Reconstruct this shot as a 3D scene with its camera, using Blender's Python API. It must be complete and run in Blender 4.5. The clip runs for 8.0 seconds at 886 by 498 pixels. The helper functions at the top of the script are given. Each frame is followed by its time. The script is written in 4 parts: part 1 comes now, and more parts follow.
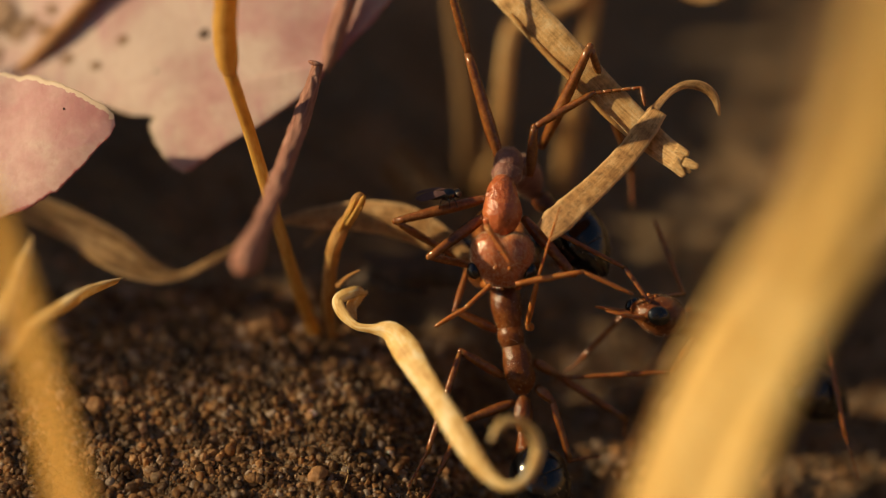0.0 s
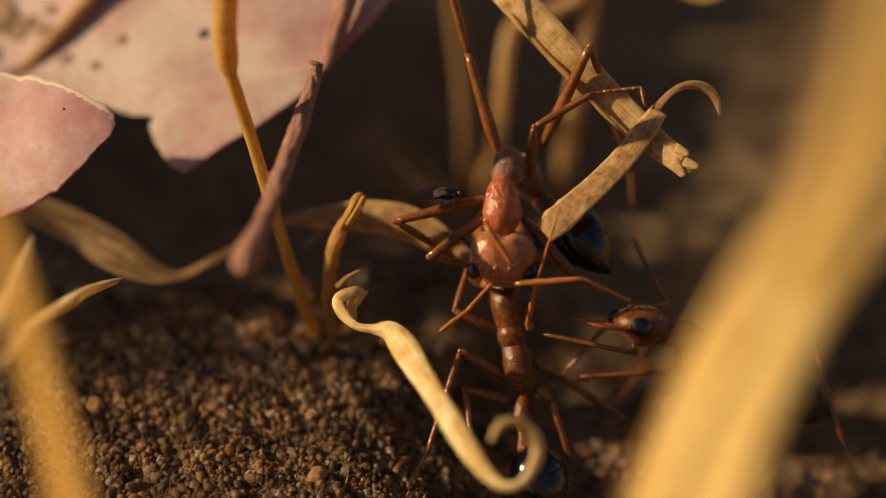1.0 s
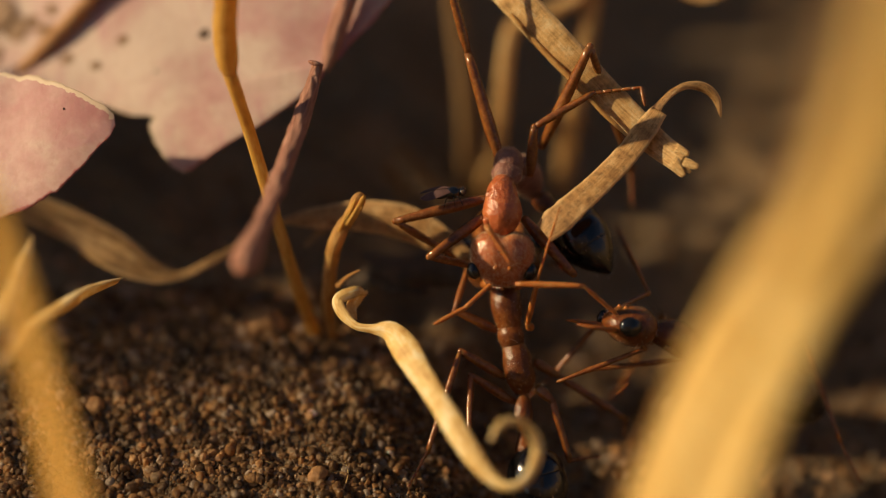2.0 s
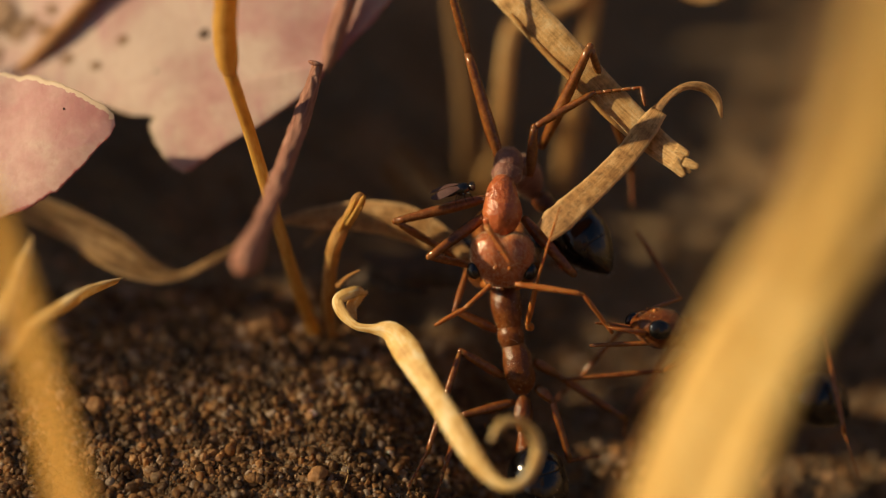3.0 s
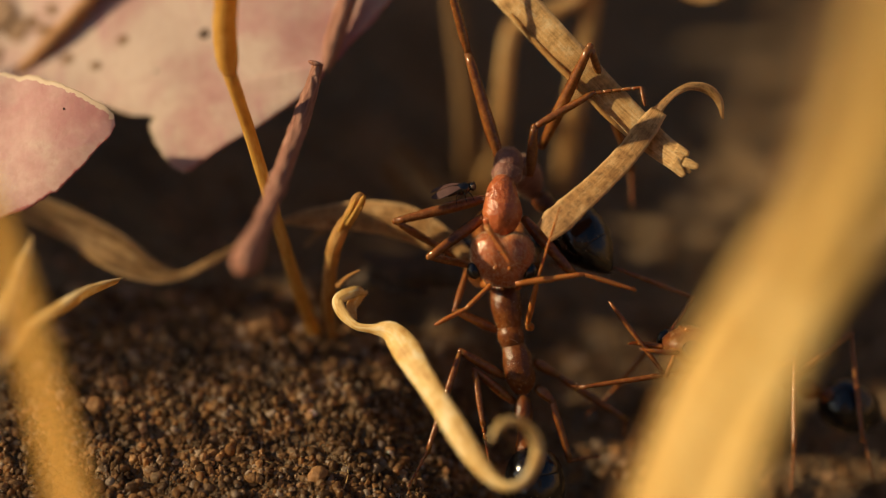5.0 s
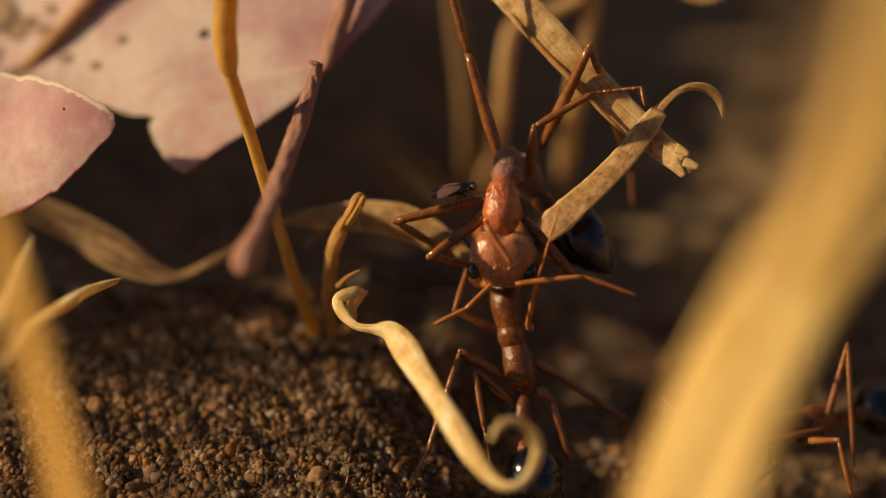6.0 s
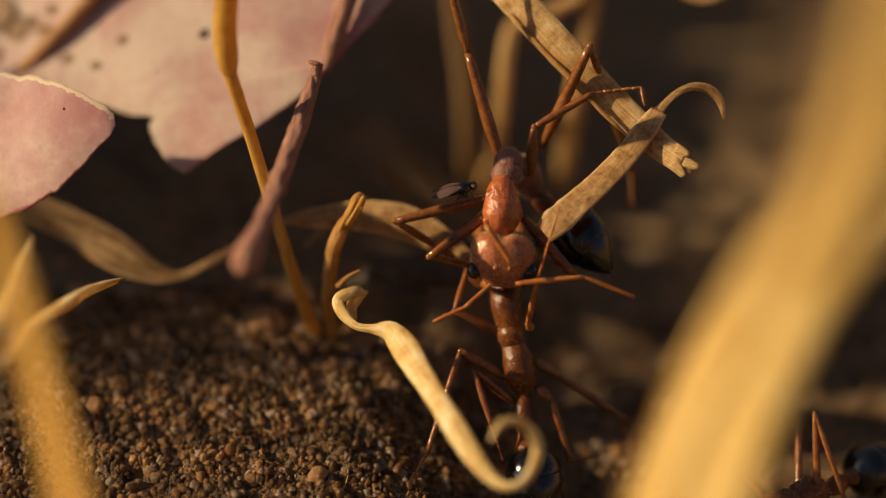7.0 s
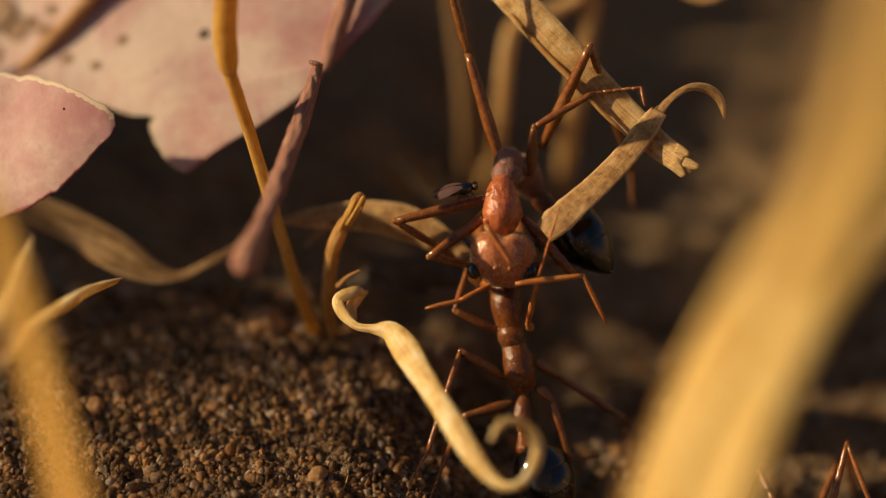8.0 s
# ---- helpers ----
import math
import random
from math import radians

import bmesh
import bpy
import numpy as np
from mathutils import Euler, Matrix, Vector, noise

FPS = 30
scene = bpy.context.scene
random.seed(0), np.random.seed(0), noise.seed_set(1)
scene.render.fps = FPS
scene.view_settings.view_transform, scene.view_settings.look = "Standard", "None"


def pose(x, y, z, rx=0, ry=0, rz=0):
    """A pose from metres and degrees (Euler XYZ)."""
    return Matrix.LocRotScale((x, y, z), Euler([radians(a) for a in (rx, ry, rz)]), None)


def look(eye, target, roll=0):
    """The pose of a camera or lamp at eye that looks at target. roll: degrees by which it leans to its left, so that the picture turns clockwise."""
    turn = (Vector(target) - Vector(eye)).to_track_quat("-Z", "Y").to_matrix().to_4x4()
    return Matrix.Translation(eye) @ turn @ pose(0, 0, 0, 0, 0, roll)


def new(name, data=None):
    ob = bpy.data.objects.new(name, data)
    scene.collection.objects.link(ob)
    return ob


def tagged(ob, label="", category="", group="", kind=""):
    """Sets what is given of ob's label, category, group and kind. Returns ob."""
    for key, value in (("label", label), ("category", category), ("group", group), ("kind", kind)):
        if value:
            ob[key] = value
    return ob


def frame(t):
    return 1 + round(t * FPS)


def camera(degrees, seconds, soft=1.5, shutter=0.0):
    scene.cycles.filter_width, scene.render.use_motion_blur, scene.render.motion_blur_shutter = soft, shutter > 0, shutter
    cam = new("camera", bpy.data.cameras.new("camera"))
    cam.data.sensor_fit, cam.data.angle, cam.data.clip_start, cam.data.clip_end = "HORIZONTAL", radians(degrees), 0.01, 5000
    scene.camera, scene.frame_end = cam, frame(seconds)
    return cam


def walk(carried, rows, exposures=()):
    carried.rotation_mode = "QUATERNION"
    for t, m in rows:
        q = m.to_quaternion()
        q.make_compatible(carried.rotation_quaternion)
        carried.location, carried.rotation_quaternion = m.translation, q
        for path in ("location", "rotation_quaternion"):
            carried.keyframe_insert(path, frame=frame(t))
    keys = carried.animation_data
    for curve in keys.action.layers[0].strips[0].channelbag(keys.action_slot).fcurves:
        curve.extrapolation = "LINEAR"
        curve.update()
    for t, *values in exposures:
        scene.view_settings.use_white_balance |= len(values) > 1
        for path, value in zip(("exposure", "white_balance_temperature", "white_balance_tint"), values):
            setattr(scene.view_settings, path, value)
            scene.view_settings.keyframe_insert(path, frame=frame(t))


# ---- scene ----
# A patch of sandy ground about five centimetres wide, seen with a close-up lens. Lengths below are in millimetres.
MM = 0.001

# ---- camera ----
cam = camera(20, 8.0, 1.2)
EYE = (0, -116.4 * MM, 95.3 * MM)
AIM = (0, 6.47 * MM, 9.26 * MM)
walk(cam, [(0.0, look(EYE, AIM)), (8.0, look(EYE, AIM))])
cam.data.dof.use_dof = True
cam.data.dof.focus_distance = 150 * MM
cam.data.dof.aperture_fstop = 9.0
cam.data.dof.aperture_blades = 0

# ---- light: low warm sun and open sky ----
SUN = Vector((-0.91, 0.0, 0.47)).normalized()
world = bpy.data.worlds.new("sky")
scene.world = world
world.use_nodes = True
wn = world.node_tree.nodes
sky = wn.new("ShaderNodeTexSky")
sky.sky_type, sky.sun_disc = "NISHITA", False
sky.sun_elevation = math.asin(SUN.z)
sky.sun_rotation = math.atan2(SUN.x, SUN.y)
wn["Background"].inputs["Strength"].default_value = 0.052
world.node_tree.links.new(sky.outputs[0], wn["Background"].inputs[0])
lamp = bpy.data.lights.new("sun", "SUN")
lamp.energy, lamp.angle, lamp.color = 5.0, radians(0.6), (1.0, 0.77, 0.45)
new("sun", lamp).matrix_world = look(SUN, (0, 0, 0))
scene.view_settings.exposure = 0.13


# ---- materials ----
class Nodes:
    """A material's node tree, with short ways to add nodes and wires."""

    def __init__(self, name):
        self.mat = bpy.data.materials.new(name)
        self.mat.use_nodes = True
        self.tree = self.mat.node_tree
        self.bsdf = self.tree.nodes["Principled BSDF"]
        self.end = self.tree.nodes["Material Output"]

    def add(self, kind, **inputs):
        n = self.tree.nodes.new("ShaderNode" + kind)
        for key, value in inputs.items():
            self.wire(value, n.inputs[key.replace("_", " ")])
        return n

    def wire(self, value, socket):
        if isinstance(value, bpy.types.NodeSocket):
            self.tree.links.new(value, socket)
        else:
            socket.default_value = value

    def put(self, **inputs):
        for key, value in inputs.items():
            self.wire(value, self.bsdf.inputs[key.replace("_", " ")])

    def coords(self, what, scale):
        c = self.add("TexCoord")
        m = self.add("Mapping", Vector=c.outputs[what])
        m.inputs["Scale"].default_value = scale
        return m.outputs[0]

    def noise(self, vec, scale, detail=4.0, rough=0.6):
        return self.add("TexNoise", Vector=vec, Scale=scale, Detail=detail, Roughness=rough).outputs["Fac"]

    def ramp(self, fac, *stops):
        n = self.add("ValToRGB", Fac=fac)
        e = n.color_ramp.elements
        while len(e) < len(stops):
            e.new(0.5)
        for slot, (at, col) in zip(e, stops):
            slot.position, slot.color = at, (*col, 1)
        return n.outputs[0]

    def mix(self, fac, a, b, how="MIX"):
        n = self.add("Mix")
        n.data_type, n.blend_type = "RGBA", how
        self.wire(fac, n.inputs[0])
        self.wire(a if isinstance(a, bpy.types.NodeSocket) else (*a, 1), n.inputs[6])
        self.wire(b if isinstance(b, bpy.types.NodeSocket) else (*b, 1), n.inputs[7])
        return n.outputs[2]

    def bump(self, height, depth_mm, strength=1.0):
        n = self.add("Bump", Height=height, Strength=strength, Distance=depth_mm * MM)
        self.put(Normal=n.outputs[0])
        return n.outputs[0]

    def thin(self, colour, share, normal=None):
        """Lets light through a thin leaf or blade."""
        t = self.add("BsdfTranslucent", Color=colour)
        if normal:
            self.wire(normal, t.inputs["Normal"])
        m = self.add("MixShader", Fac=share)
        self.tree.links.new(self.bsdf.outputs[0], m.inputs[1])
        self.tree.links.new(t.outputs[0], m.inputs[2])
        self.tree.links.new(m.outputs[0], self.end.inputs["Surface"])


def straw_material(name, dark, mid, pale, spots=0.0, share=0.40, rough=0.55, edge=0.0, stripes=14, blotch=0.6):
    """Dry grass: streaks along the blade, blotches, small dark spots."""
    n = Nodes(name)
    streak = n.noise(n.coords("UV", (0.25, stripes, 1)), 1.0, 5, 0.65)
    blot = n.noise(n.coords("UV", (1.1, 2.2, 1)), 0.8, 4)
    both = n.mix(blotch, streak, blot)
    col = n.ramp(both, (0.33, dark), (0.5, mid), (0.66, pale))
    if spots:
        dots = n.noise(n.coords("UV", (3.2, 5.5, 1)), 0.8, 5, 0.75)
        fac = n.ramp(dots, (0.47, (0, 0, 0)), (0.72, (spots,) * 3))
        col = n.mix(fac, col, tuple(c * 0.4 for c in dark))
    if edge:
        # Paler towards both edges of the blade.
        across = n.add("SeparateXYZ", Vector=n.coords("UV", (1, 1, 1))).outputs[1]
        away = n.add("Math", Value=across)
        away.operation = "PINGPONG"
        away.inputs[1].default_value = 0.5
        worn = n.mix(0.12, away.outputs[0], streak)
        col = n.mix(n.ramp(worn, (0.07, (edge,) * 3), (0.17, (0, 0, 0))), col, pale)
    n.put(Base_Color=col, Roughness=rough)
    normal = n.bump(streak, 0.07)
    n.thin(col, share, normal)
    return n.mat


STRAW = straw_material("dry_straw", (0.34, 0.15, 0.04), (0.76, 0.48, 0.18), (0.96, 0.80, 0.48), 0.55, edge=0.3)
STRAW_SPOTTED = straw_material("spotted_straw", (0.28, 0.125, 0.036), (0.58, 0.32, 0.11), (0.88, 0.62, 0.30), 0.9, edge=0.7)
GOLD = straw_material("golden_straw", (0.60, 0.30, 0.05), (0.80, 0.46, 0.09), (0.90, 0.63, 0.19))
ORANGE = straw_material("orange_straw", (0.46, 0.21, 0.05), (0.68, 0.37, 0.10), (0.82, 0.54, 0.20))
CREAM = straw_material("cream_straw", (0.54, 0.26, 0.055), (0.85, 0.60, 0.22), (0.97, 0.88, 0.62), 0, 0.3, stripes=6)
BUFF = straw_material("buff_straw", (0.62, 0.37, 0.09), (0.80, 0.55, 0.18), (0.93, 0.74, 0.34), 0, 0.25)
TWIG = straw_material("orange_twig", (0.26, 0.10, 0.03), (0.44, 0.20, 0.06), (0.58, 0.30, 0.11), 0.3, 0.1)
BROWN_STRAW = straw_material("brown_straw", (0.13, 0.06, 0.02), (0.44, 0.25, 0.09), (0.85, 0.58, 0.28), 0.6, edge=0.9, stripes=4, blotch=0.25)
LITTER = straw_material("dark_litter", (0.030, 0.018, 0.010), (0.07, 0.042, 0.022), (0.14, 0.085, 0.045), 0.5, 0.1)
DULL = straw_material("old_straw", (0.20, 0.11, 0.05), (0.36, 0.22, 0.10), (0.50, 0.34, 0.17), 0.4)


def twig_material():
    n = Nodes("brown_bark")
    streak = n.noise(n.coords("UV", (0.5, 10, 1)), 1.2, 6, 0.7)
    col = n.ramp(streak, (0.34, (0.22, 0.075, 0.05)), (0.5, (0.54, 0.24, 0.16)), (0.66, (0.74, 0.43, 0.31)))
    n.put(Base_Color=col, Roughness=0.6)
    n.bump(n.noise(n.coords("UV", (2.0, 5, 1)), 1.2, 5, 0.7), 0.5)
    return n.mat


def pink_leaf_material(name, rose, cream, rosy=0.0):
    """Faded leaf skin: cream and pink clouds, fine dirt and veins, one margin rose-red and the other bleached (0 to 1 each)."""
    n = Nodes(name)
    big = n.noise(n.coords("UV", (0.16, 0.16, 1)), 1.0, 5, 0.6)
    fine = n.noise(n.coords("UV", (1.6, 1.6, 1)), 1.0, 5, 0.7)
    vein = n.noise(n.coords("UV", (0.10, 0.55, 1)), 1.0, 3, 0.5)
    col = n.ramp(big, (0.30 + rosy, (0.47, 0.20, 0.20)), (0.44 + rosy, (0.56, 0.33, 0.30)), (0.58 + rosy, (0.64, 0.49, 0.41)))
    col = n.mix(n.ramp(vein, (0.56, (0, 0, 0)), (0.68, (0.55,) * 3)), col, (0.52, 0.24, 0.26))
    col = n.mix(n.ramp(fine, (0.36, (0.32,) * 3), (0.52, (0, 0, 0))), col, (0.42, 0.22, 0.18))
    m = n.add("UVMap")
    m.uv_map = "margin"
    parts = n.add("SeparateXYZ", Vector=m.outputs[0]).outputs
    wob = n.mix(0.40, parts[0], n.mix(0.5, fine, big))
    edge = n.mix(parts[1], (0.50, 0.15, 0.15) if rose[0] else (0.80, 0.66, 0.46), (0.50, 0.15, 0.15) if rose[1] else (0.80, 0.66, 0.46))
    width = n.mix(parts[1], (cream[0],) * 3, (cream[1],) * 3)
    near = n.add("Math")
    near.operation = "LESS_THAN"
    n.wire(wob, near.inputs[0])
    n.wire(width, near.inputs[1])
    col = n.mix(n.mix(near.outputs[0], (0, 0, 0), (0.75, 0.75, 0.75)), col, edge)
    n.put(Base_Color=col, Roughness=0.55)
    normal = n.bump(fine, 0.035)
    n.thin(col, 0.22, normal)
    return n.mat


def cuticle(name, dark, mid, pale, rough, soft, grain=14.0, relief=0.03, shine=0.5, fuzz=0.0):
    """The hard shell of an insect."""
    n = Nodes(name)
    a = n.noise(n.coords("Object", (1000, 1000, 1000)), 0.8, 4)
    b = n.noise(n.coords("Object", (1000, 1000, 1000)), grain, 3)
    col = n.ramp(n.mix(0.4, a, b), (0.3, dark), (0.5, mid), (0.7, pale))
    n.put(Base_Color=col, Roughness=rough)
    n.put(Subsurface_Weight=soft, Subsurface_Radius=(1.0, 0.35, 0.15), Subsurface_Scale=0.0005)
    n.put(Specular_IOR_Level=shine)
    if fuzz:
        n.put(Sheen_Weight=fuzz, Sheen_Roughness=0.35, Sheen_Tint=(1.0, 0.78, 0.58, 1))
    n.bump(b, relief)
    return n.mat


# Darker shell holds the lower ant's shade; pale and glossy ones hold sunlight.
RED_SHADED = cuticle("shaded_red_brown_cuticle", (0.06, 0.016, 0.004), (0.15, 0.044, 0.009), (0.28, 0.100, 0.022), 0.20, 0.25, 4.5, 0.08, 0.45, 0.06)
RED_PALE_SUNLIT = cuticle("pale_sunlit_red_cuticle", (0.22, 0.052, 0.014), (0.42, 0.120, 0.038), (0.60, 0.25, 0.10), 0.24, 0.18, 2.5, 0.10, 0.7, 0.18)
RED_GLOSS = cuticle("glossy_red_cuticle", (0.20, 0.042, 0.010), (0.42, 0.105, 0.030), (0.56, 0.19, 0.065), 0.25, 0.15, 3.0, 0.14, 0.7, 0.12)
# Dull downy plates; their skylit shade is mixed into this purple-brown.
RED_DULL_SHADED = cuticle("dusky_shaded_red_cuticle", (0.12, 0.045, 0.032), (0.22, 0.095, 0.068), (0.32, 0.16, 0.12), 0.40, 0.05, 5.0, 0.10, 0.4, 0.25)
RED_LEG = cuticle("brown_red_cuticle", (0.09, 0.028, 0.007), (0.21, 0.072, 0.016), (0.36, 0.15, 0.038), 0.20, 0.35, 5, 0.03, 0.6)
AMBER = cuticle("amber_cuticle", (0.22, 0.068, 0.014), (0.38, 0.130, 0.026), (0.54, 0.23, 0.06), 0.22, 0.3)
BLACK = cuticle("black_cuticle", (0.002, 0.002, 0.003), (0.004, 0.004, 0.005), (0.007, 0.007, 0.008), 0.12, 0.0, 6, 0.012, 0.75)
EYE_BLACK = cuticle("black_eye", (0.003, 0.003, 0.003), (0.005, 0.005, 0.005), (0.008, 0.008, 0.008), 0.06, 0.0, 40, 0.002, 0.7)
BARK = twig_material()
PINK = pink_leaf_material("pink_leaf", (0, 1), (0.24, 0.27), -0.02)
PINK_TORN = pink_leaf_material("pink_leaf_torn", (1, 0), (0.25, 0.30), 0.11)
STAIN_SHADE = straw_material("leaf_stain_shade", (0.24, 0.13, 0.065), (0.38, 0.22, 0.12), (0.52, 0.34, 0.22))
HAIR = straw_material("pale_bristle", (0.72, 0.50, 0.30), (0.82, 0.62, 0.42), (0.90, 0.74, 0.55), 0, 0.5, 0.4)
GALL = cuticle("dark_spot", (0.03, 0.018, 0.012), (0.07, 0.04, 0.025), (0.14, 0.08, 0.05), 0.8, 0.0, 6, 0.05)
WING = cuticle("smoky_wing", (0.06, 0.03, 0.028), (0.11, 0.06, 0.055), (0.17, 0.10, 0.09), 0.5, 0.0, shine=0.15)


def soil_material():
    n = Nodes("sandy_soil")
    a = n.noise(n.coords("Object", (1000, 1000, 1000)), 0.12, 4)
    b = n.noise(n.coords("Object", (1000, 1000, 1000)), 1.6, 6, 0.7)
    col = n.ramp(n.mix(0.5, a, b), (0.3, (0.085, 0.055, 0.027)), (0.5, (0.19, 0.122, 0.060)), (0.72, (0.32, 0.215, 0.112)))
    n.put(Base_Color=col, Roughness=0.9)
    n.bump(b, 0.5)
    return n.mat


def grain_material(name):
    n = Nodes(name)
    r = n.add("NewGeometry").outputs["Random Per Island"]
    col = n.ramp(r, (0.0, (0.09, 0.052, 0.025)), (0.28, (0.31, 0.165, 0.070)), (0.60, (0.68, 0.375, 0.150)),
                 (0.88, (0.66, 0.44, 0.25)), (1.0, (0.86, 0.70, 0.54)))
    b = n.noise(n.coords("Object", (1000, 1000, 1000)), 5.0, 4)
    col = n.mix(n.ramp(b, (0.32, (0.40,) * 3), (0.54, (0, 0, 0))), col, (0.10, 0.05, 0.022))
    # Darker in random patches.
    patchy = n.noise(n.coords("Object", (1000, 1000, 1000)), 0.35, 4)
    col = n.mix(n.ramp(patchy, (0.40, (0.65,) * 3), (0.58, (0, 0, 0))), col, (0.10, 0.055, 0.025))
    n.put(Base_Color=col, Roughness=0.20)
    n.thin(col, 0.55, n.bump(b, 0.12))
    return n.mat


SOIL, SAND = soil_material(), grain_material("sand")


# ---- shape helpers, in millimetres ----
def catmull(points, steps):
    """A smooth line through the points."""
    p = [np.array(q, float) for q in points]
    p = [2 * p[0] - p[1], *p, 2 * p[-1] - p[-2]]
    out = []
    for i in range(1, len(p) - 2):
        a, b, c, d = p[i - 1 : i + 3]
        for k in range(steps):
            t = k / steps
            out.append(0.5 * (2 * b + (c - a) * t + (2 * a - 5 * b + 4 * c - d) * t * t + (3 * b - a - 3 * c + d) * t ** 3))
    out.append(p[-2])
    return np.array(out)


def unit(v):
    v = np.array(v, float)
    return v / (np.linalg.norm(v) + 1e-12)


def frames(line, up, hold=False):
    """Tangent, side and normal along a line; the normal is carried along, or with hold kept as near to up as it can be."""
    t = np.gradient(line, axis=0)
    t = np.array([unit(a) for a in t])
    n0 = np.array(up, float)
    sides, norms = [], []
    for a in t:
        flat = np.array(up, float) - a * np.dot(up, a)
        if hold and np.linalg.norm(flat) > 0.3:
            n0 = flat
        n0 = unit(n0 - a * n0.dot(a))
        norms.append(n0)
        sides.append(np.cross(a, n0))
    return t, np.array(sides), np.array(norms)


def loft(points, radii, up=(0, 0, 1), steps=4, n=12, bm=None, wob=0.0):
    """A closed tube through the points. radii: one number or (side, normal) at each point."""
    bm = bm or bmesh.new()
    uv = bm.loops.layers.uv.verify()
    line = catmull(points, steps)
    rad = catmull([(r, r, 0) if not isinstance(r, tuple) else (*r, 0) for r in radii], steps)
    rad = np.maximum(rad, 0.004)
    _, side, norm = frames(line, up)
    run = np.concatenate([[0], np.cumsum(np.linalg.norm(np.diff(line, axis=0), axis=1))])
    rings = []
    for i, c in enumerate(line):
        ring = []
        for k in range(n):
            a = 2 * math.pi * k / n
            w = 1 + wob * noise.noise((c[0] * 1.3 + k, c[1] * 1.3, c[2] * 1.3))
            q = c + (side[i] * math.cos(a) * rad[i][0] + norm[i] * math.sin(a) * rad[i][1]) * w
            ring.append(bm.verts.new(q))
        rings.append(ring)
    for i in range(len(rings) - 1):
        for k in range(n):
            j = (k + 1) % n
            f = bm.faces.new((rings[i][k], rings[i][j], rings[i + 1][j], rings[i + 1][k]))
            for loop, (a, b) in zip(f.loops, ((i, k), (i, k + 1), (i + 1, k + 1), (i + 1, k))):
                loop[uv].uv = (run[a], b / n * 3)
    bm.faces.new(rings[0][::-1])
    bm.faces.new(rings[-1])
    return bm


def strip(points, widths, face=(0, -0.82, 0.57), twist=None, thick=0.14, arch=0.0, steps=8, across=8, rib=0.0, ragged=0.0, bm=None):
    """A blade of grass: a thin band with two skins. face: the way its broad side looks, by default turned to fit the
    camera's view; twist: degrees at each point; arch: how far it is hollowed.
    """
    bm = bm or bmesh.new()
    uv = bm.loops.layers.uv.verify()
    line = catmull(points, steps)
    wid = catmull([(w, 0, 0) for w in widths], steps)[:, 0]
    turn = catmull([(a, 0, 0) for a in (twist or [0] * len(points))], steps)[:, 0]
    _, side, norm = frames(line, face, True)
    run = np.concatenate([[0], np.cumsum(np.linalg.norm(np.diff(line, axis=0), axis=1))])
    rows = []
    for i, c in enumerate(line):
        a = radians(turn[i])
        s = side[i] * math.cos(a) + norm[i] * math.sin(a)
        m = norm[i] * math.cos(a) - side[i] * math.sin(a)
        top, low = [], []
        for k in range(across + 1):
            v = 2 * k / across - 1
            rag = 1 + ragged * noise.noise((run[i] * 1.7, v * 3, points[0][0]))
            q = c + s * (v * wid[i] / 2 * rag) - m * (arch * wid[i] * v * v) + m * (rib * ((k % 2) - 0.5))
            th = thick * (1 - 0.6 * v * v) / 2
            top.append(bm.verts.new(q + m * th))
            low.append(bm.verts.new(q - m * th))
        rows.append(top + low[::-1])
    n = len(rows[0])
    half = across + 1
    for i in range(len(rows) - 1):
        for k in range(n):
            j = (k + 1) % n
            f = bm.faces.new((rows[i][k], rows[i][j], rows[i + 1][j], rows[i + 1][k]))
            for loop, (a, b) in zip(f.loops, ((i, k), (i, j), (i + 1, j), (i + 1, k))):
                loop[uv].uv = (run[a], (b if b < half else n - 1 - b) / across)
    bm.faces.new(rows[0][::-1])
    bm.faces.new(rows[-1])
    return bm


def ball(centre, radii, along=(1, 0, 0), up=(0, 0, 1), bm=None, n=16):
    """An egg with its long axis along a direction: radii along, across and up."""
    x = unit(along)
    z = unit(np.array(up, float) - x * np.dot(up, x))
    y = np.cross(z, x)
    c = np.array(centre, float)
    at = [-1, -0.96, -0.8, -0.5, 0, 0.5, 0.8, 0.96, 1]
    rr = [math.sqrt(max(0, 1 - s * s)) for s in at]
    return loft([c + x * radii[0] * s for s in at], [(radii[1] * r, radii[2] * r) for r in rr], z, 2, n, bm)


def mesh_of(name, bm, material, at):
    bmesh.ops.recalc_face_normals(bm, faces=bm.faces[:])
    bmesh.ops.translate(bm, verts=bm.verts[:], vec=-Vector(at))
    bmesh.ops.scale(bm, vec=(MM, MM, MM), verts=bm.verts[:])
    for f in bm.faces:
        f.smooth = True
    me = bpy.data.meshes.new(name)
    bm.to_mesh(me)
    bm.free()
    me.materials.append(material)
    return me


PLACE = {}


def part(name, bm, material, parent, label="", at=(0, 0, 0)):
    """One mesh under a thing or part. at: its pivot, in its thing's millimetres."""
    ob = new(name, mesh_of(name, bm, material, at))
    ob.parent = parent
    PLACE[ob] = Vector(at)
    ob.location = (Vector(at) - PLACE[parent]) * MM
    return tagged(ob, label)


def thing(name, label, category, base, group="", bm=None, material=None):
    """A top-level thing: one mesh, or an Empty at its base."""
    ob = new(name, mesh_of(name, bm, material, base) if bm else None)
    if not bm:
        ob.empty_display_size = MM
    ob.location = Vector(base) * MM
    PLACE[ob] = Vector(base)
    return tagged(ob, label, category, group)


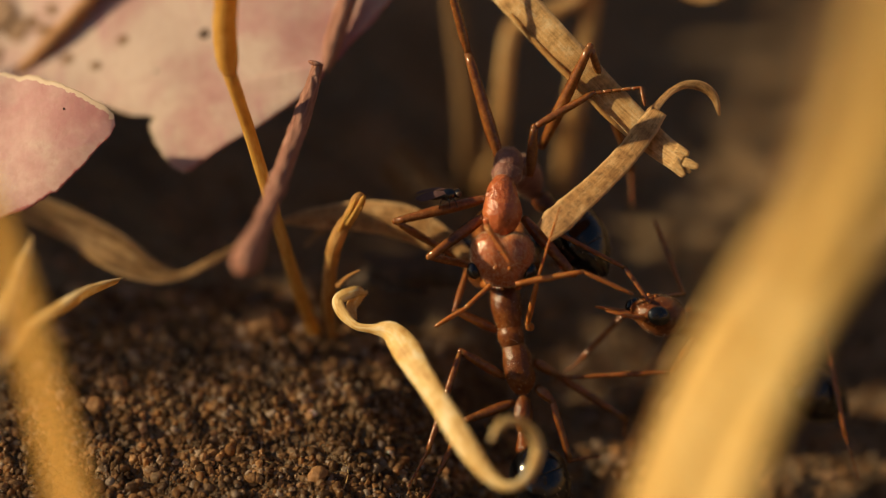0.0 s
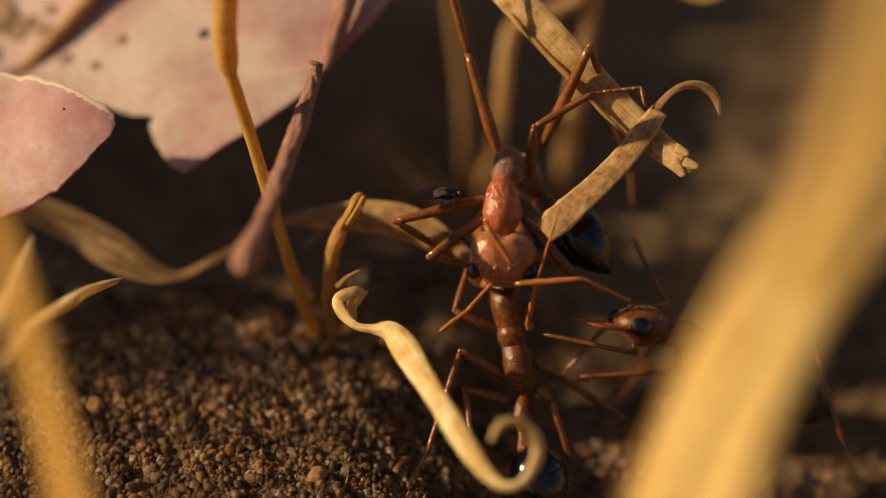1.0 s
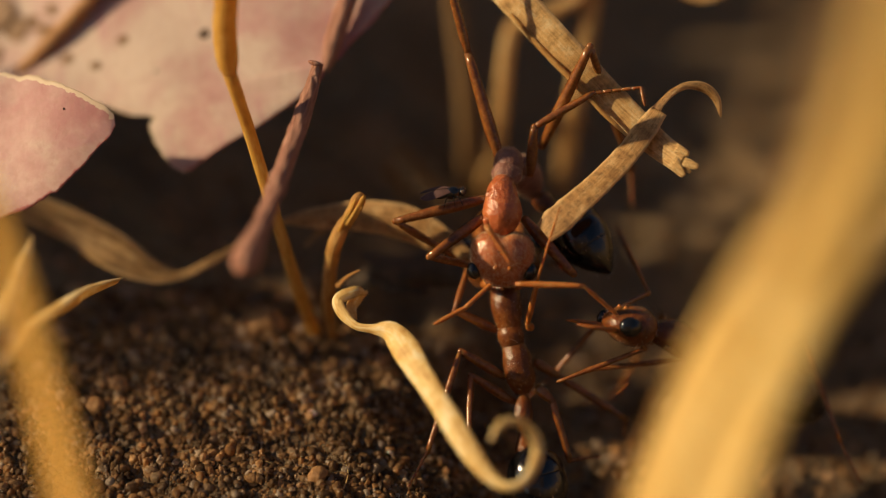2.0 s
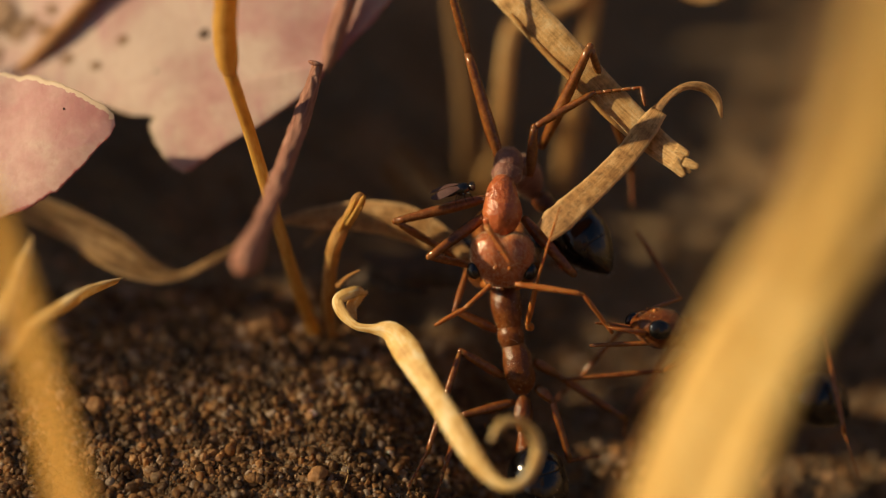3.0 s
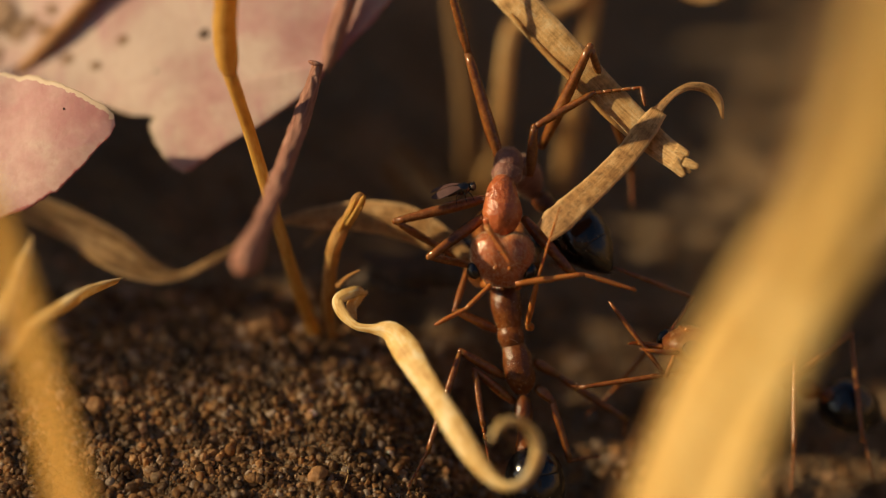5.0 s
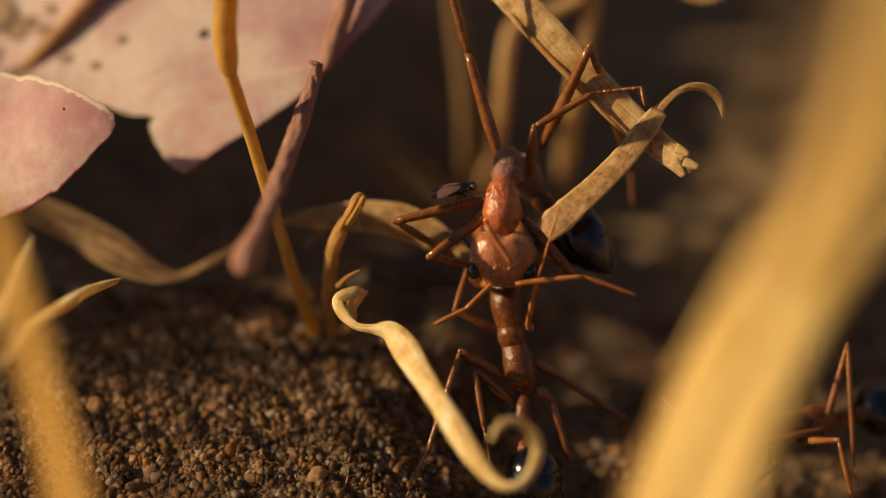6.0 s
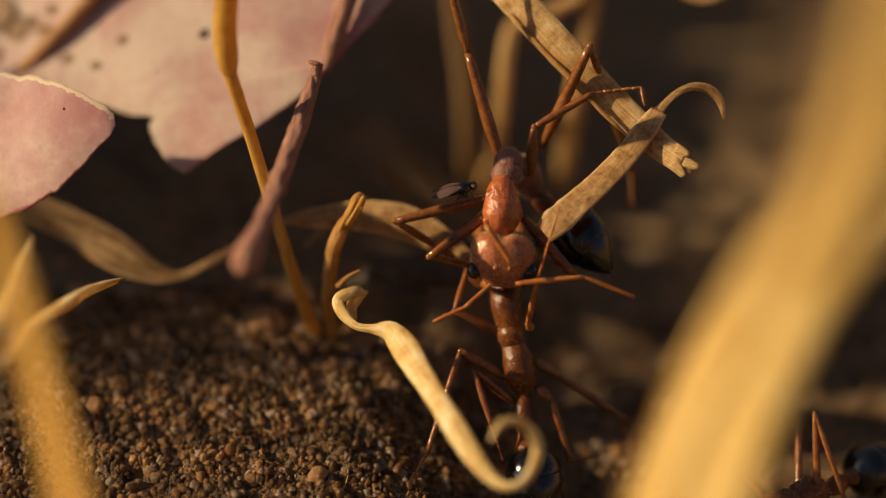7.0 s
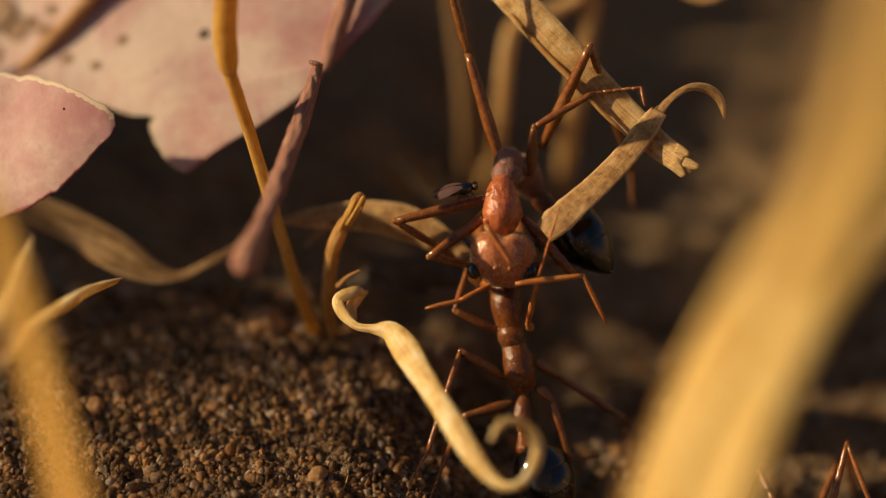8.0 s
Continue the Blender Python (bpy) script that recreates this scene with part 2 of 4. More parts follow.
# ---- ground ----
def ground_height(x, y):
    """Height of the soil: a bank of sand that falls away to the east, with low lumps."""
    wide = np.exp(-((x / 400) ** 2 + ((y - 15) / 400) ** 2) ** 2)
    z = -2.5 * (1 + np.tanh((x - 0.5) / 4.0)) * wide
    front = wide / (1 + np.exp(np.clip((y - 26) / 2.0, -40, 40)))
    z = z - (0.7 * (1 + np.tanh((x - 3.5) / 2.4)) + 1.0 * (1 + np.tanh((x - 15) / 4.0))) * front
    z = z - 2.4 * np.exp(-(((x + 3.2) / 3.6) ** 2) - ((y - 15.5) / 3.6) ** 2)
    z = z - 1.9 * wide / (1 + np.exp(np.clip((y - 3) / 1.2, -40, 40))) * np.exp(-(((y + 5) / 40) ** 4))
    near = np.exp(-((x / 60) ** 2 + ((y - 15) / 60) ** 2))
    near = near * (1 - 0.33 * (1 + np.tanh((x - 7) / 2)) * front)
    z = z + near * (0.20 * np.sin(x * 0.9 + 1.3 * np.sin(y * 0.5)) * np.sin(y * 0.8 + 0.7) + 0.15 * np.sin(x * 2.1 + y * 1.3))
    back = near / (1 + np.exp(-np.clip((y - 16) / 2.5, -30, 30)))
    z = z + back * (0.9 * np.sin(x * 0.45 + 2.0 * np.sin(y * 0.21)) * np.sin(y * 0.55 + 1.7 * np.sin(x * 0.3)) + 0.4 * np.sin(x * 1.3 + y * 0.9))
    return z


def spread(lo, hi, step, far):
    inner = list(np.arange(lo, hi + step / 2, step))
    out, d = [], step
    while (out[-1] if out else 0) < far:
        d *= 1.35
        out.append((out[-1] if out else 0) + d)
    return np.array([lo - a for a in out[::-1]] + inner + [hi + a for a in out])


def ground():
    xs, ys = spread(-45, 45, 0.6, 2e5), spread(-40, 70, 0.6, 2e5)
    gx, gy = np.meshgrid(xs, ys)
    gz = ground_height(gx, gy)
    verts = np.stack([gx, gy, gz], -1).reshape(-1, 3) * MM
    w = len(xs)
    idx = np.arange(len(ys) - 1)[:, None] * w + np.arange(w - 1)[None, :]
    faces = np.stack([idx, idx + 1, idx + 1 + w, idx + w], -1).reshape(-1, 4)
    me = bpy.data.meshes.new("ground")
    me.from_pydata(verts.tolist(), [], faces.tolist())
    me.polygons.foreach_set("use_smooth", [True] * len(me.polygons))
    me.materials.append(SOIL)
    tagged(new("ground", me), "dark brown sandy soil in low evening sun", "ground", kind="structure")


ground()


def grains(name, label, patches, sizes, material, facets=1):
    """Many loose grains of sand in one mesh."""
    rng = np.random.default_rng(7 + facets)
    bm = bmesh.new()
    bmesh.ops.create_icosphere(bm, subdivisions=facets, radius=1)
    base = np.array([v.co[:] for v in bm.verts])
    tris = np.array([[v.index for v in f.verts] for f in bm.faces])
    bm.free()
    count = sum(c for c, _ in patches)
    x = np.concatenate([rng.uniform(a[0], a[1], c) for c, a in patches])
    y = np.concatenate([rng.uniform(a[2], a[3], c) for c, a in patches])
    r = sizes[0] * (sizes[1] / sizes[0]) ** (rng.random(count) ** 2)
    z = ground_height(x, y) + r * rng.uniform(-0.5, 0.35, count)
    if facets == 1:
        shape = base[None] * rng.uniform(0.70, 1.16, (count, len(base), 1))
    else:
        shape = np.repeat(base[None], count, 0)
        for _ in range(9):
            way = rng.normal(size=(count, 3))
            way /= np.linalg.norm(way, axis=1)[:, None]
            over = np.maximum(0, (shape * way[:, None]).sum(-1) - rng.uniform(0.45, 0.85, (count, 1)))
            shape = shape - over[..., None] * way[:, None]
        shape = shape * 1.12
    verts = shape * r[:, None, None] * rng.uniform(0.65, 1.35, (count, 1, 3))
    verts = verts + np.stack([x, y, z], -1)[:, None]
    faces = tris[None] + (np.arange(count) * len(base))[:, None, None]
    me = bpy.data.meshes.new(name)
    me.from_pydata((verts.reshape(-1, 3) * MM).tolist(), [], faces.reshape(-1, 3).tolist())
    me.polygons.foreach_set("use_smooth", [facets > 1] * len(me.polygons))
    me.materials.append(material)
    tagged(new(name, me), label, "sand", kind="stuff")


grains("sand_grains", "coarse brown and amber sand grains on the ground", [(9000, (-27, 5, 5, 15)), (6500, (2, 32, -15, 22)), (5500, (-32, 32, -16, 52))], (0.10, 0.44), SAND)
grains("bank_sand_grains", "worn glassy amber sand grains lying loose on the bank", [(18500, (-27, 5, -11, 7))], (0.08, 0.36), SAND, 2)


# ---- plants ----
def grass(label, points, widths, material, group="dry straws", base=None, mid=0.0, **how):
    """A dry blade of grass, with a raised midrib where mid gives its thickness."""
    ob = thing("dry_straw", label, "straw", base or points[0], group)
    part("blade", strip(points, widths, **how), material, ob, at=points[0])
    if mid:
        # By default the midrib is lifted towards the camera.
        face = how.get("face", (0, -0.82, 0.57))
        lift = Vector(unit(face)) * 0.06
        part("midrib", loft([Vector(p) + lift for p in points], [mid] * len(points), face, 8, 6), material, ob, at=points[0])
    return ob


def stalk(label, points, radii, material, group="dry straws", wob=0.08, name="dry_straw", category="straw"):
    """A dry round stem."""
    ob = thing(name, label, category, points[0], group)
    part("stem", loft(points, radii, (0.3, -0.8, 0.5), 6, 14, wob=wob), material, ob, at=points[0])
    return ob


SUNWARD = (-0.75, -0.60, 0.30)
WIDE = [(10.69, -26.29, 14.77), (11.54, -25.51, 17.64), (13.10, -24.47, 22.61), (14.46, -24.92, 27.20), (15.57, -25.22, 30.25), (16.32, -27.36, 34.17), (16.50, -34.78, 44.50), (16.07, -41.06, 52.96), (16.05, -43.87, 57.66)]
WIDTHS = [7.2, 7.0, 6.4, 5.6, 5.1, 4.7, 4.2, 4.0, 3.8]
broad = grass("wide golden dry grass blade close to the lens", WIDE, WIDTHS, BUFF, arch=0.05, rib=0.05, mid=0.2, face=SUNWARD)
# Brownish margins; the thicker right one also paints the blade's shaded edge.
for side, mat, thick in ((-1, ORANGE, 0.22), (1, TWIG, 0.5)):
    part("rolled_edge", loft([Vector(q) + Vector((side * w * 0.36, 0, 0)) for q, w in zip(WIDE, WIDTHS)], [thick] * len(WIDE), SUNWARD, 6, 8, wob=0.2), mat, broad, "brown edge strip")
grass("thin brown dry grass blade close to the lens", [(10.17, -41.41, 40.26), (11.15, -41.97, 44.69), (11.99, -41.58, 48.73), (12.69, -41.51, 52.32), (13.34, -41.51, 55.80)], [0.6, 0.6, 0.6, 0.55, 0.5], DULL, arch=0.1, mid=0.06, face=SUNWARD)
grass("narrow golden dry grass blade close to the lens",
      [(-17.07, -28.63, 15.80), (-17.89, -26.27, 18.29), (-18.71, -24.06, 20.58), (-19.54, -21.98, 22.68), (-20.39, -20.14, 25.31), (-21.25, -18.60, 27.50), (-22.59, -16.76, 30.13)],
      [2.8, 2.8, 2.6, 2.4, 2.2, 2.0, 2.0], GOLD, arch=0.1, mid=0.06, face=SUNWARD)

tall = thing("dry_straw", "upright golden grass stem with a swollen sheath", "straw", (-7.90, 10.00, -0.12), "dry straws")
part("stem", loft([(-7.95, 10.84, -0.75), (-8.85, 8.99, 4.14), (-10.38, 9.53, 10.50), (-11.57, 10.13, 15.36), (-12.53, 10.01, 19.54)],
                  [0.42, 0.40, 0.38, 0.38, 0.42], (0.3, -0.8, 0.5), 6, 14, wob=0.06), GOLD, tall)
part("sheath", loft([(-12.47, 9.96, 19.30), (-12.61, 10.21, 20.19), (-12.66, 10.39, 22.18), (-12.37, 10.49, 25.47), (-11.61, 9.83, 34.99)],
                    [0.42, 0.66, 0.72, 0.68, 0.6], (0.3, -0.8, 0.5), 6, 14, wob=0.05), GOLD, tall)

stub = thing("dry_straw", "short broken orange grass stub in the sand", "straw", (-6.90, 9.80, -0.19), "dry straws")
part("stem", loft([(-6.94, 10.53, -0.74), (-7.08, 8.79, 3.85), (-6.74, 8.75, 7.29), (-6.20, 8.92, 8.93), (-5.87, 8.95, 9.66)],
                  [0.34, 0.40, 0.44, 0.42, 0.34], (0.3, -0.8, 0.5), 6, 14, wob=0.3), ORANGE, stub)
part("broken_tip", loft([(-6.12, 8.90, 9.07), (-5.70, 8.90, 9.77), (-5.30, 8.94, 10.69), (-4.99, 8.98, 11.28), (-4.78, 9.02, 11.50)],
                        [(0.34, 0.3), (0.38, 0.3), (0.40, 0.24), (0.40, 0.2), (0.22, 0.1)], (0.3, -0.8, 0.5), 6, 14, wob=0.4), ORANGE, stub)

for a, b, w in (((-6.13, 8.46, 9.49), (-5.21, 8.53, 11.50), 0.30), ((-5.85, 8.38, 9.72), (-4.73, 8.46, 11.75), 0.34), ((-5.66, 8.54, 9.60), (-4.87, 8.34, 11.06), 0.26), ((-6.34, 8.39, 9.21), (-5.67, 8.55, 10.67), 0.24)):
    part("torn_shred", strip([a, Vector(a).lerp(Vector(b), 0.6), b], [w, w * 1.1, w * 0.5], face=(-0.5, -0.7, 0.5), steps=4, across=4, ragged=0.4, thick=0.1, arch=0.2), GOLD, stub)

curled = grass("pale dry grass blade curled into a hook at its end",
      [(-4.64, 6.26, 6.17), (-5.29, 5.77, 6.69), (-6.29, 4.99, 6.62), (-6.01, 4.24, 6.08), (-5.18, 3.50, 5.71), (-4.16, 3.08, 5.82), (-3.14, 2.51, 6.04), (-2.25, 0.94, 5.89), (-1.38, -0.81, 5.49), (-0.39, -2.62, 5.00), (0.68, -4.53, 4.37), (1.80, -6.26, 3.63), (2.69, -7.35, 3.12), (3.54, -7.97, 2.94), (4.49, -8.05, 3.34), (5.12, -7.58, 4.19), (5.31, -7.02, 5.17), (4.86, -6.55, 6.01), (4.00, -6.45, 6.50), (3.19, -6.87, 6.60), (2.65, -7.69, 6.13)],
      [0.3, 0.8, 0.78, 0.72, 0.52, 0.6, 1.35, 1.75, 1.5, 1.35, 1.4, 1.15, 0.8, 0.58, 0.58, 0.65, 0.68, 0.62, 0.55, 0.45, 0.25], CREAM,
      twist=[-40, -30, -10, -10, -20, -5, 5, 0, -5, -5, 0, 5, 0, -20, -25, -15, 0, 0, 0, 0, 0], arch=0.14, face=(-0.25, -0.78, 0.57))

part("fold", strip([(-4.58, 6.62, 5.99), (-5.11, 6.04, 6.03), (-5.50, 5.19, 5.86), (-5.28, 4.38, 5.57)], [0.2, 0.75, 0.7, 0.3], face=(0.3, -0.8, 0.4)), CREAM, curled)

grass("flat straw-coloured dead leaf lying behind the ants",
      [(-10.00, 11.96, 7.51), (-7.83, 12.10, 7.71), (-5.02, 11.75, 8.08), (-2.40, 11.07, 7.99), (-0.14, 10.06, 7.42), (1.66, 9.00, 6.77)],
      [0.3, 1.35, 1.9, 2.2, 1.7, 0.7], STRAW_SPOTTED, arch=0.1, twist=[0, 10, 5, 0, 0, 0], mid=0.07, face=(-0.45, -0.70, 0.55), ragged=0.05)
for pts, wide, turn in (([(-5.15, 13.56, 3.69), (-2.98, 12.60, 4.06), (-0.49, 11.62, 4.41), (1.61, 10.40, 4.41)], [0.6, 2.2, 2.6, 1.0], 20), ([(-6.26, 13.44, 1.78), (-4.45, 13.24, 2.37), (-2.28, 12.23, 2.66), (-0.85, 11.11, 2.81)], [0.5, 1.8, 1.6, 0.5], -15), ([(-17.74, 14.93, -1.32), (-15.91, 15.25, -0.87), (-14.03, 14.74, -0.72), (-12.09, 13.22, -0.28)], [0.4, 1.5, 1.4, 0.3], 30)):
    grass("dark brown crumpled leaf scrap lying under the straws", pts, wide, LITTER, "leaf litter", arch=0.25, twist=[0, turn, -turn, 0], ragged=0.25, face=(-0.3, -0.4, 0.85))
grass("thin broken straw under the dead leaf", [(-8.61, 12.72, 5.11), (-7.95, 13.39, 5.55), (-6.89, 13.90, 5.93)], [0.25, 0.35, 0.4], STRAW_SPOTTED)
grass("twisted dull straw leaf lying on the sand",
      [(-27.68, 15.71, 6.77), (-25.45, 14.79, 6.32), (-23.24, 13.82, 5.81), (-20.44, 12.09, 5.07), (-18.10, 11.09, 4.35), (-16.41, 10.97, 4.18), (-14.80, 11.72, 4.55), (-12.30, 14.17, 4.57)],
      [1.6, 1.9, 2.1, 2.4, 1.5, 0.8, 0.8, 0.6], BROWN_STRAW, arch=0.12, twist=[0, 0, 0, 5, 20, 45, 50, 50], mid=0.07)
grass("pale folded grass blade with a bent tip",
      [(-26.01, -8.40, 10.69), (-24.37, -4.68, 10.77), (-22.48, -0.37, 9.95), (-20.77, 3.56, 8.58), (-19.30, 5.45, 7.80)],
      [2.4, 2.3, 2.2, 1.7, 0.6], CREAM, arch=0.2, face=(-0.6, -0.6, 0.5), mid=0.06)
grass("pale folded grass blade with a pointed tip",
      [(-25.20, -8.49, 12.31), (-24.33, -5.65, 12.87), (-23.75, -1.79, 13.15), (-23.51, 1.99, 13.32)],
      [1.9, 2.0, 1.2, 0.1], CREAM, arch=0.15, mid=0.06)

# Direction from the patch to the camera.
CAMERA_FACE = (0, -0.82, 0.57)
long = grass("long flat straw strip with a torn end",
      [(2.27, 18.66, 22.14), (4.98, 16.02, 20.10), (7.33, 13.95, 18.37), (10.05, 12.33, 16.06), (12.04, 10.80, 14.74), (13.16, 9.63, 14.29), (14.18, 8.61, 14.06)],
      [2.2, 2.2, 2.15, 2.0, 1.75, 1.6, 1.5], STRAW, arch=0.08, ragged=0.06, twist=[0, 0, 0, 0, 5, 5, 5], face=(-0.5, -0.65, 0.57))
for a, b, w in (((13.79, 9.26, 14.64), (14.56, 8.70, 14.53), 0.45), ((13.79, 9.01, 14.29), (14.55, 8.62, 13.90), 0.5), ((14.21, 8.63, 14.09), (15.11, 8.11, 14.04), 0.5),
                ((13.62, 8.80, 13.98), (14.30, 8.05, 13.43), 0.6), ((14.05, 8.68, 13.98), (14.68, 8.25, 13.54), 0.35)):
    part("torn_shred", strip([a, Vector(a).lerp(Vector(b), 0.6), b], [w * 1.2, w * 1.0, w * 0.55], face=(-0.5, -0.65, 0.57), steps=3, across=4, ragged=0.3, thick=0.07), STRAW, long)
# This edge is rolled over.
part("rolled_edge", loft([(4.13, 16.18, 19.82), (5.65, 14.71, 18.59), (7.67, 13.07, 17.12), (9.86, 11.49, 15.38), (11.69, 10.18, 14.21)], [0.08, 0.17, 0.19, 0.14, 0.05], CAMERA_FACE, 8, 10, wob=0.2),
     ORANGE, long, "brown edge strip")
hook = grass("spotted dry straw strip with a hooked tip",
      [(5.96, 6.05, 10.75), (6.72, 6.30, 11.46), (8.23, 7.15, 12.50), (9.69, 8.26, 13.38), (10.99, 9.36, 14.26), (12.07, 10.51, 15.20), (12.90, 11.30, 15.98)],
      [1.4, 1.85, 1.75, 1.65, 1.55, 1.5, 1.1], STRAW_SPOTTED, arch=0.05, twist=[0, 0, 5, 5, 0, 0, 0], ragged=0.10, face=(-0.5, -0.66, 0.55))
hook_tip = part("hook", strip([(11.98, 11.21, 15.16), (12.45, 11.45, 15.68), (12.98, 11.76, 16.29), (13.72, 12.15, 16.84), (14.67, 12.36, 17.15), (15.63, 12.33, 16.93), (16.31, 12.04, 16.35), (16.66, 11.51, 15.41)],
                              [0.7, 0.8, 0.62, 0.50, 0.48, 0.62, 0.55, 0.10], arch=0.22, twist=[0, 10, 30, 25, 10, -10, -15, 0], face=(-0.4, -0.7, 0.55)), STRAW_SPOTTED, hook, at=(11.98, 11.21, 15.16))

for pts, rad, mat in (
    ([(1.77, 32.15, -3.77), (1.63, 30.69, 3.75), (0.62, 33.40, 11.11), (-0.15, 35.11, 18.78)], [0.6, 0.6, 0.55, 0.5], DULL),
    ([(2.65, 32.12, -4.23), (3.67, 27.04, 3.77), (4.38, 29.26, 10.42), (5.50, 29.47, 11.60), (8.49, 29.79, 12.93), (11.05, 30.31, 15.41)], [0.42, 0.46, 0.5, 0.46, 0.46, 0.4], STRAW),
    ([(8.35, 33.14, -5.40), (8.64, 27.70, 4.71), (9.67, 29.69, 11.04), (10.73, 31.50, 20.60)], [0.5, 0.6, 0.62, 0.6], STRAW),
):
    stalk("upright dry grass stem behind the ants", pts, rad, mat, "stems behind")
for pts in ([(-3.14, 23.67, 5.93), (-1.84, 23.65, 4.16), (-0.34, 23.51, 2.22)], [(-3.91, 23.69, 4.22), (-3.17, 23.88, 2.75), (-2.36, 24.02, 1.20)],
            [(16.02, 26.43, -6.60), (17.97, 26.09, -6.73), (19.93, 25.73, -7.05)], [(18.15, 34.43, -4.80), (20.92, 37.26, -5.78), (23.26, 36.42, -4.88)]):
    grass("short broken straw lying on the ground", pts, [0.5, 0.7, 0.5], DULL, "straw litter")
grass("thin dry straw above the ants", [(14.51, 21.42, 18.41), (16.28, 21.08, 17.92), (18.57, 21.50, 18.52)], [0.4, 0.5, 0.3], STRAW)
grass("thin curved straw at the foot of the stub", [(-6.44, 7.12, 6.01), (-5.78, 7.15, 6.74), (-5.01, 7.06, 7.31)], [0.28, 0.2, 0.08], ORANGE)
grass("fine pale plant hair on the sand", [(-5.94, -2.35, -2.05), (-5.67, -1.16, -1.84), (-5.87, -0.13, -1.73)], [0.08, 0.07, 0.05], CREAM, thick=0.05)


def grass_surround():
    """Unseen dry grass added all round the patch for reflections and bounced light; open towards the sun."""
    rng = random.Random(11)
    bm = bmesh.new()
    for _ in range(900):
        a, r = rng.uniform(0, 2 * math.pi), rng.uniform(190, 480)
        x, y = r * math.cos(a), r * math.sin(a)
        if x < -0.55 * r and abs(y) < 0.8 * r:
            continue
        h, lean = rng.uniform(100, 320) * (0.5 if x > 0 else 1), Vector((rng.gauss(0, 0.25), rng.gauss(0, 0.25), 1))
        foot = Vector((x, y, -6))
        strip([foot, foot + lean * h * 0.5, foot + lean * h + Vector((rng.gauss(0, 40), rng.gauss(0, 40), -h * 0.1))], [6, 5, 1],
              face=(-x, -y, 40), thick=0.3, steps=3, across=2, bm=bm)
    tagged(new("dry_meadow", mesh_of("dry_meadow", bm, STRAW, (0, 0, 0))), "unseen dry grass added around the patch for reflections", "grass", kind="stuff")


grass_surround()


def shade_tuft():
    """An unseen tuft of dry grass, added beside the patch to block the low sun from the ground behind."""
    rng = random.Random(4)
    bm = bmesh.new()
    for low, high, count, least, most, near, wide in ((33, 52, 90, 2.5, 5.5, 62, 3.5), (52, 150, 320, 4, 14, 62, 3.5), (20, 26, 42, -7, -3.5, 62, 3.0), (26, 33, 34, -5, -2, 62, 3.0), (18, 21, 24, -3, -1.5, 62, 2.0), (11.5, 20, 46, -12, -7, 62, 3.5),
                                                      (3, 11.5, 24, -5, -2.5, 200, 0.9), (-4, 3, 3, -7, -3, 200, 0.9), (16.4, 19.4, 6, 0, 1.5, 200, 0.9)):
        for _ in range(count):
            foot = Vector((rng.uniform(-near - 90, -near), rng.uniform(low, high), -3))
            foot.y += foot.x * SUN.y / SUN.x
            h = SUN.z / SUN.x * foot.x + rng.uniform(least, most) + 3
            lean = Vector((rng.gauss(0, 0.02), rng.gauss(0, 0.1 if low > 50 else 0.02), 1))
            strip([foot, foot + lean * h * 0.5, foot + lean * h], [wide, wide * 0.9, wide * 0.4], face=(-1, rng.gauss(0, 0.5), 0.3), thick=0.3, steps=2, across=2, bm=bm)
    tagged(new("grass_tussock", mesh_of("grass_tussock", bm, STRAW, (0, 0, 0))), "unseen tuft of dry grass added to shade the ground", "grass", kind="stuff")


shade_tuft()


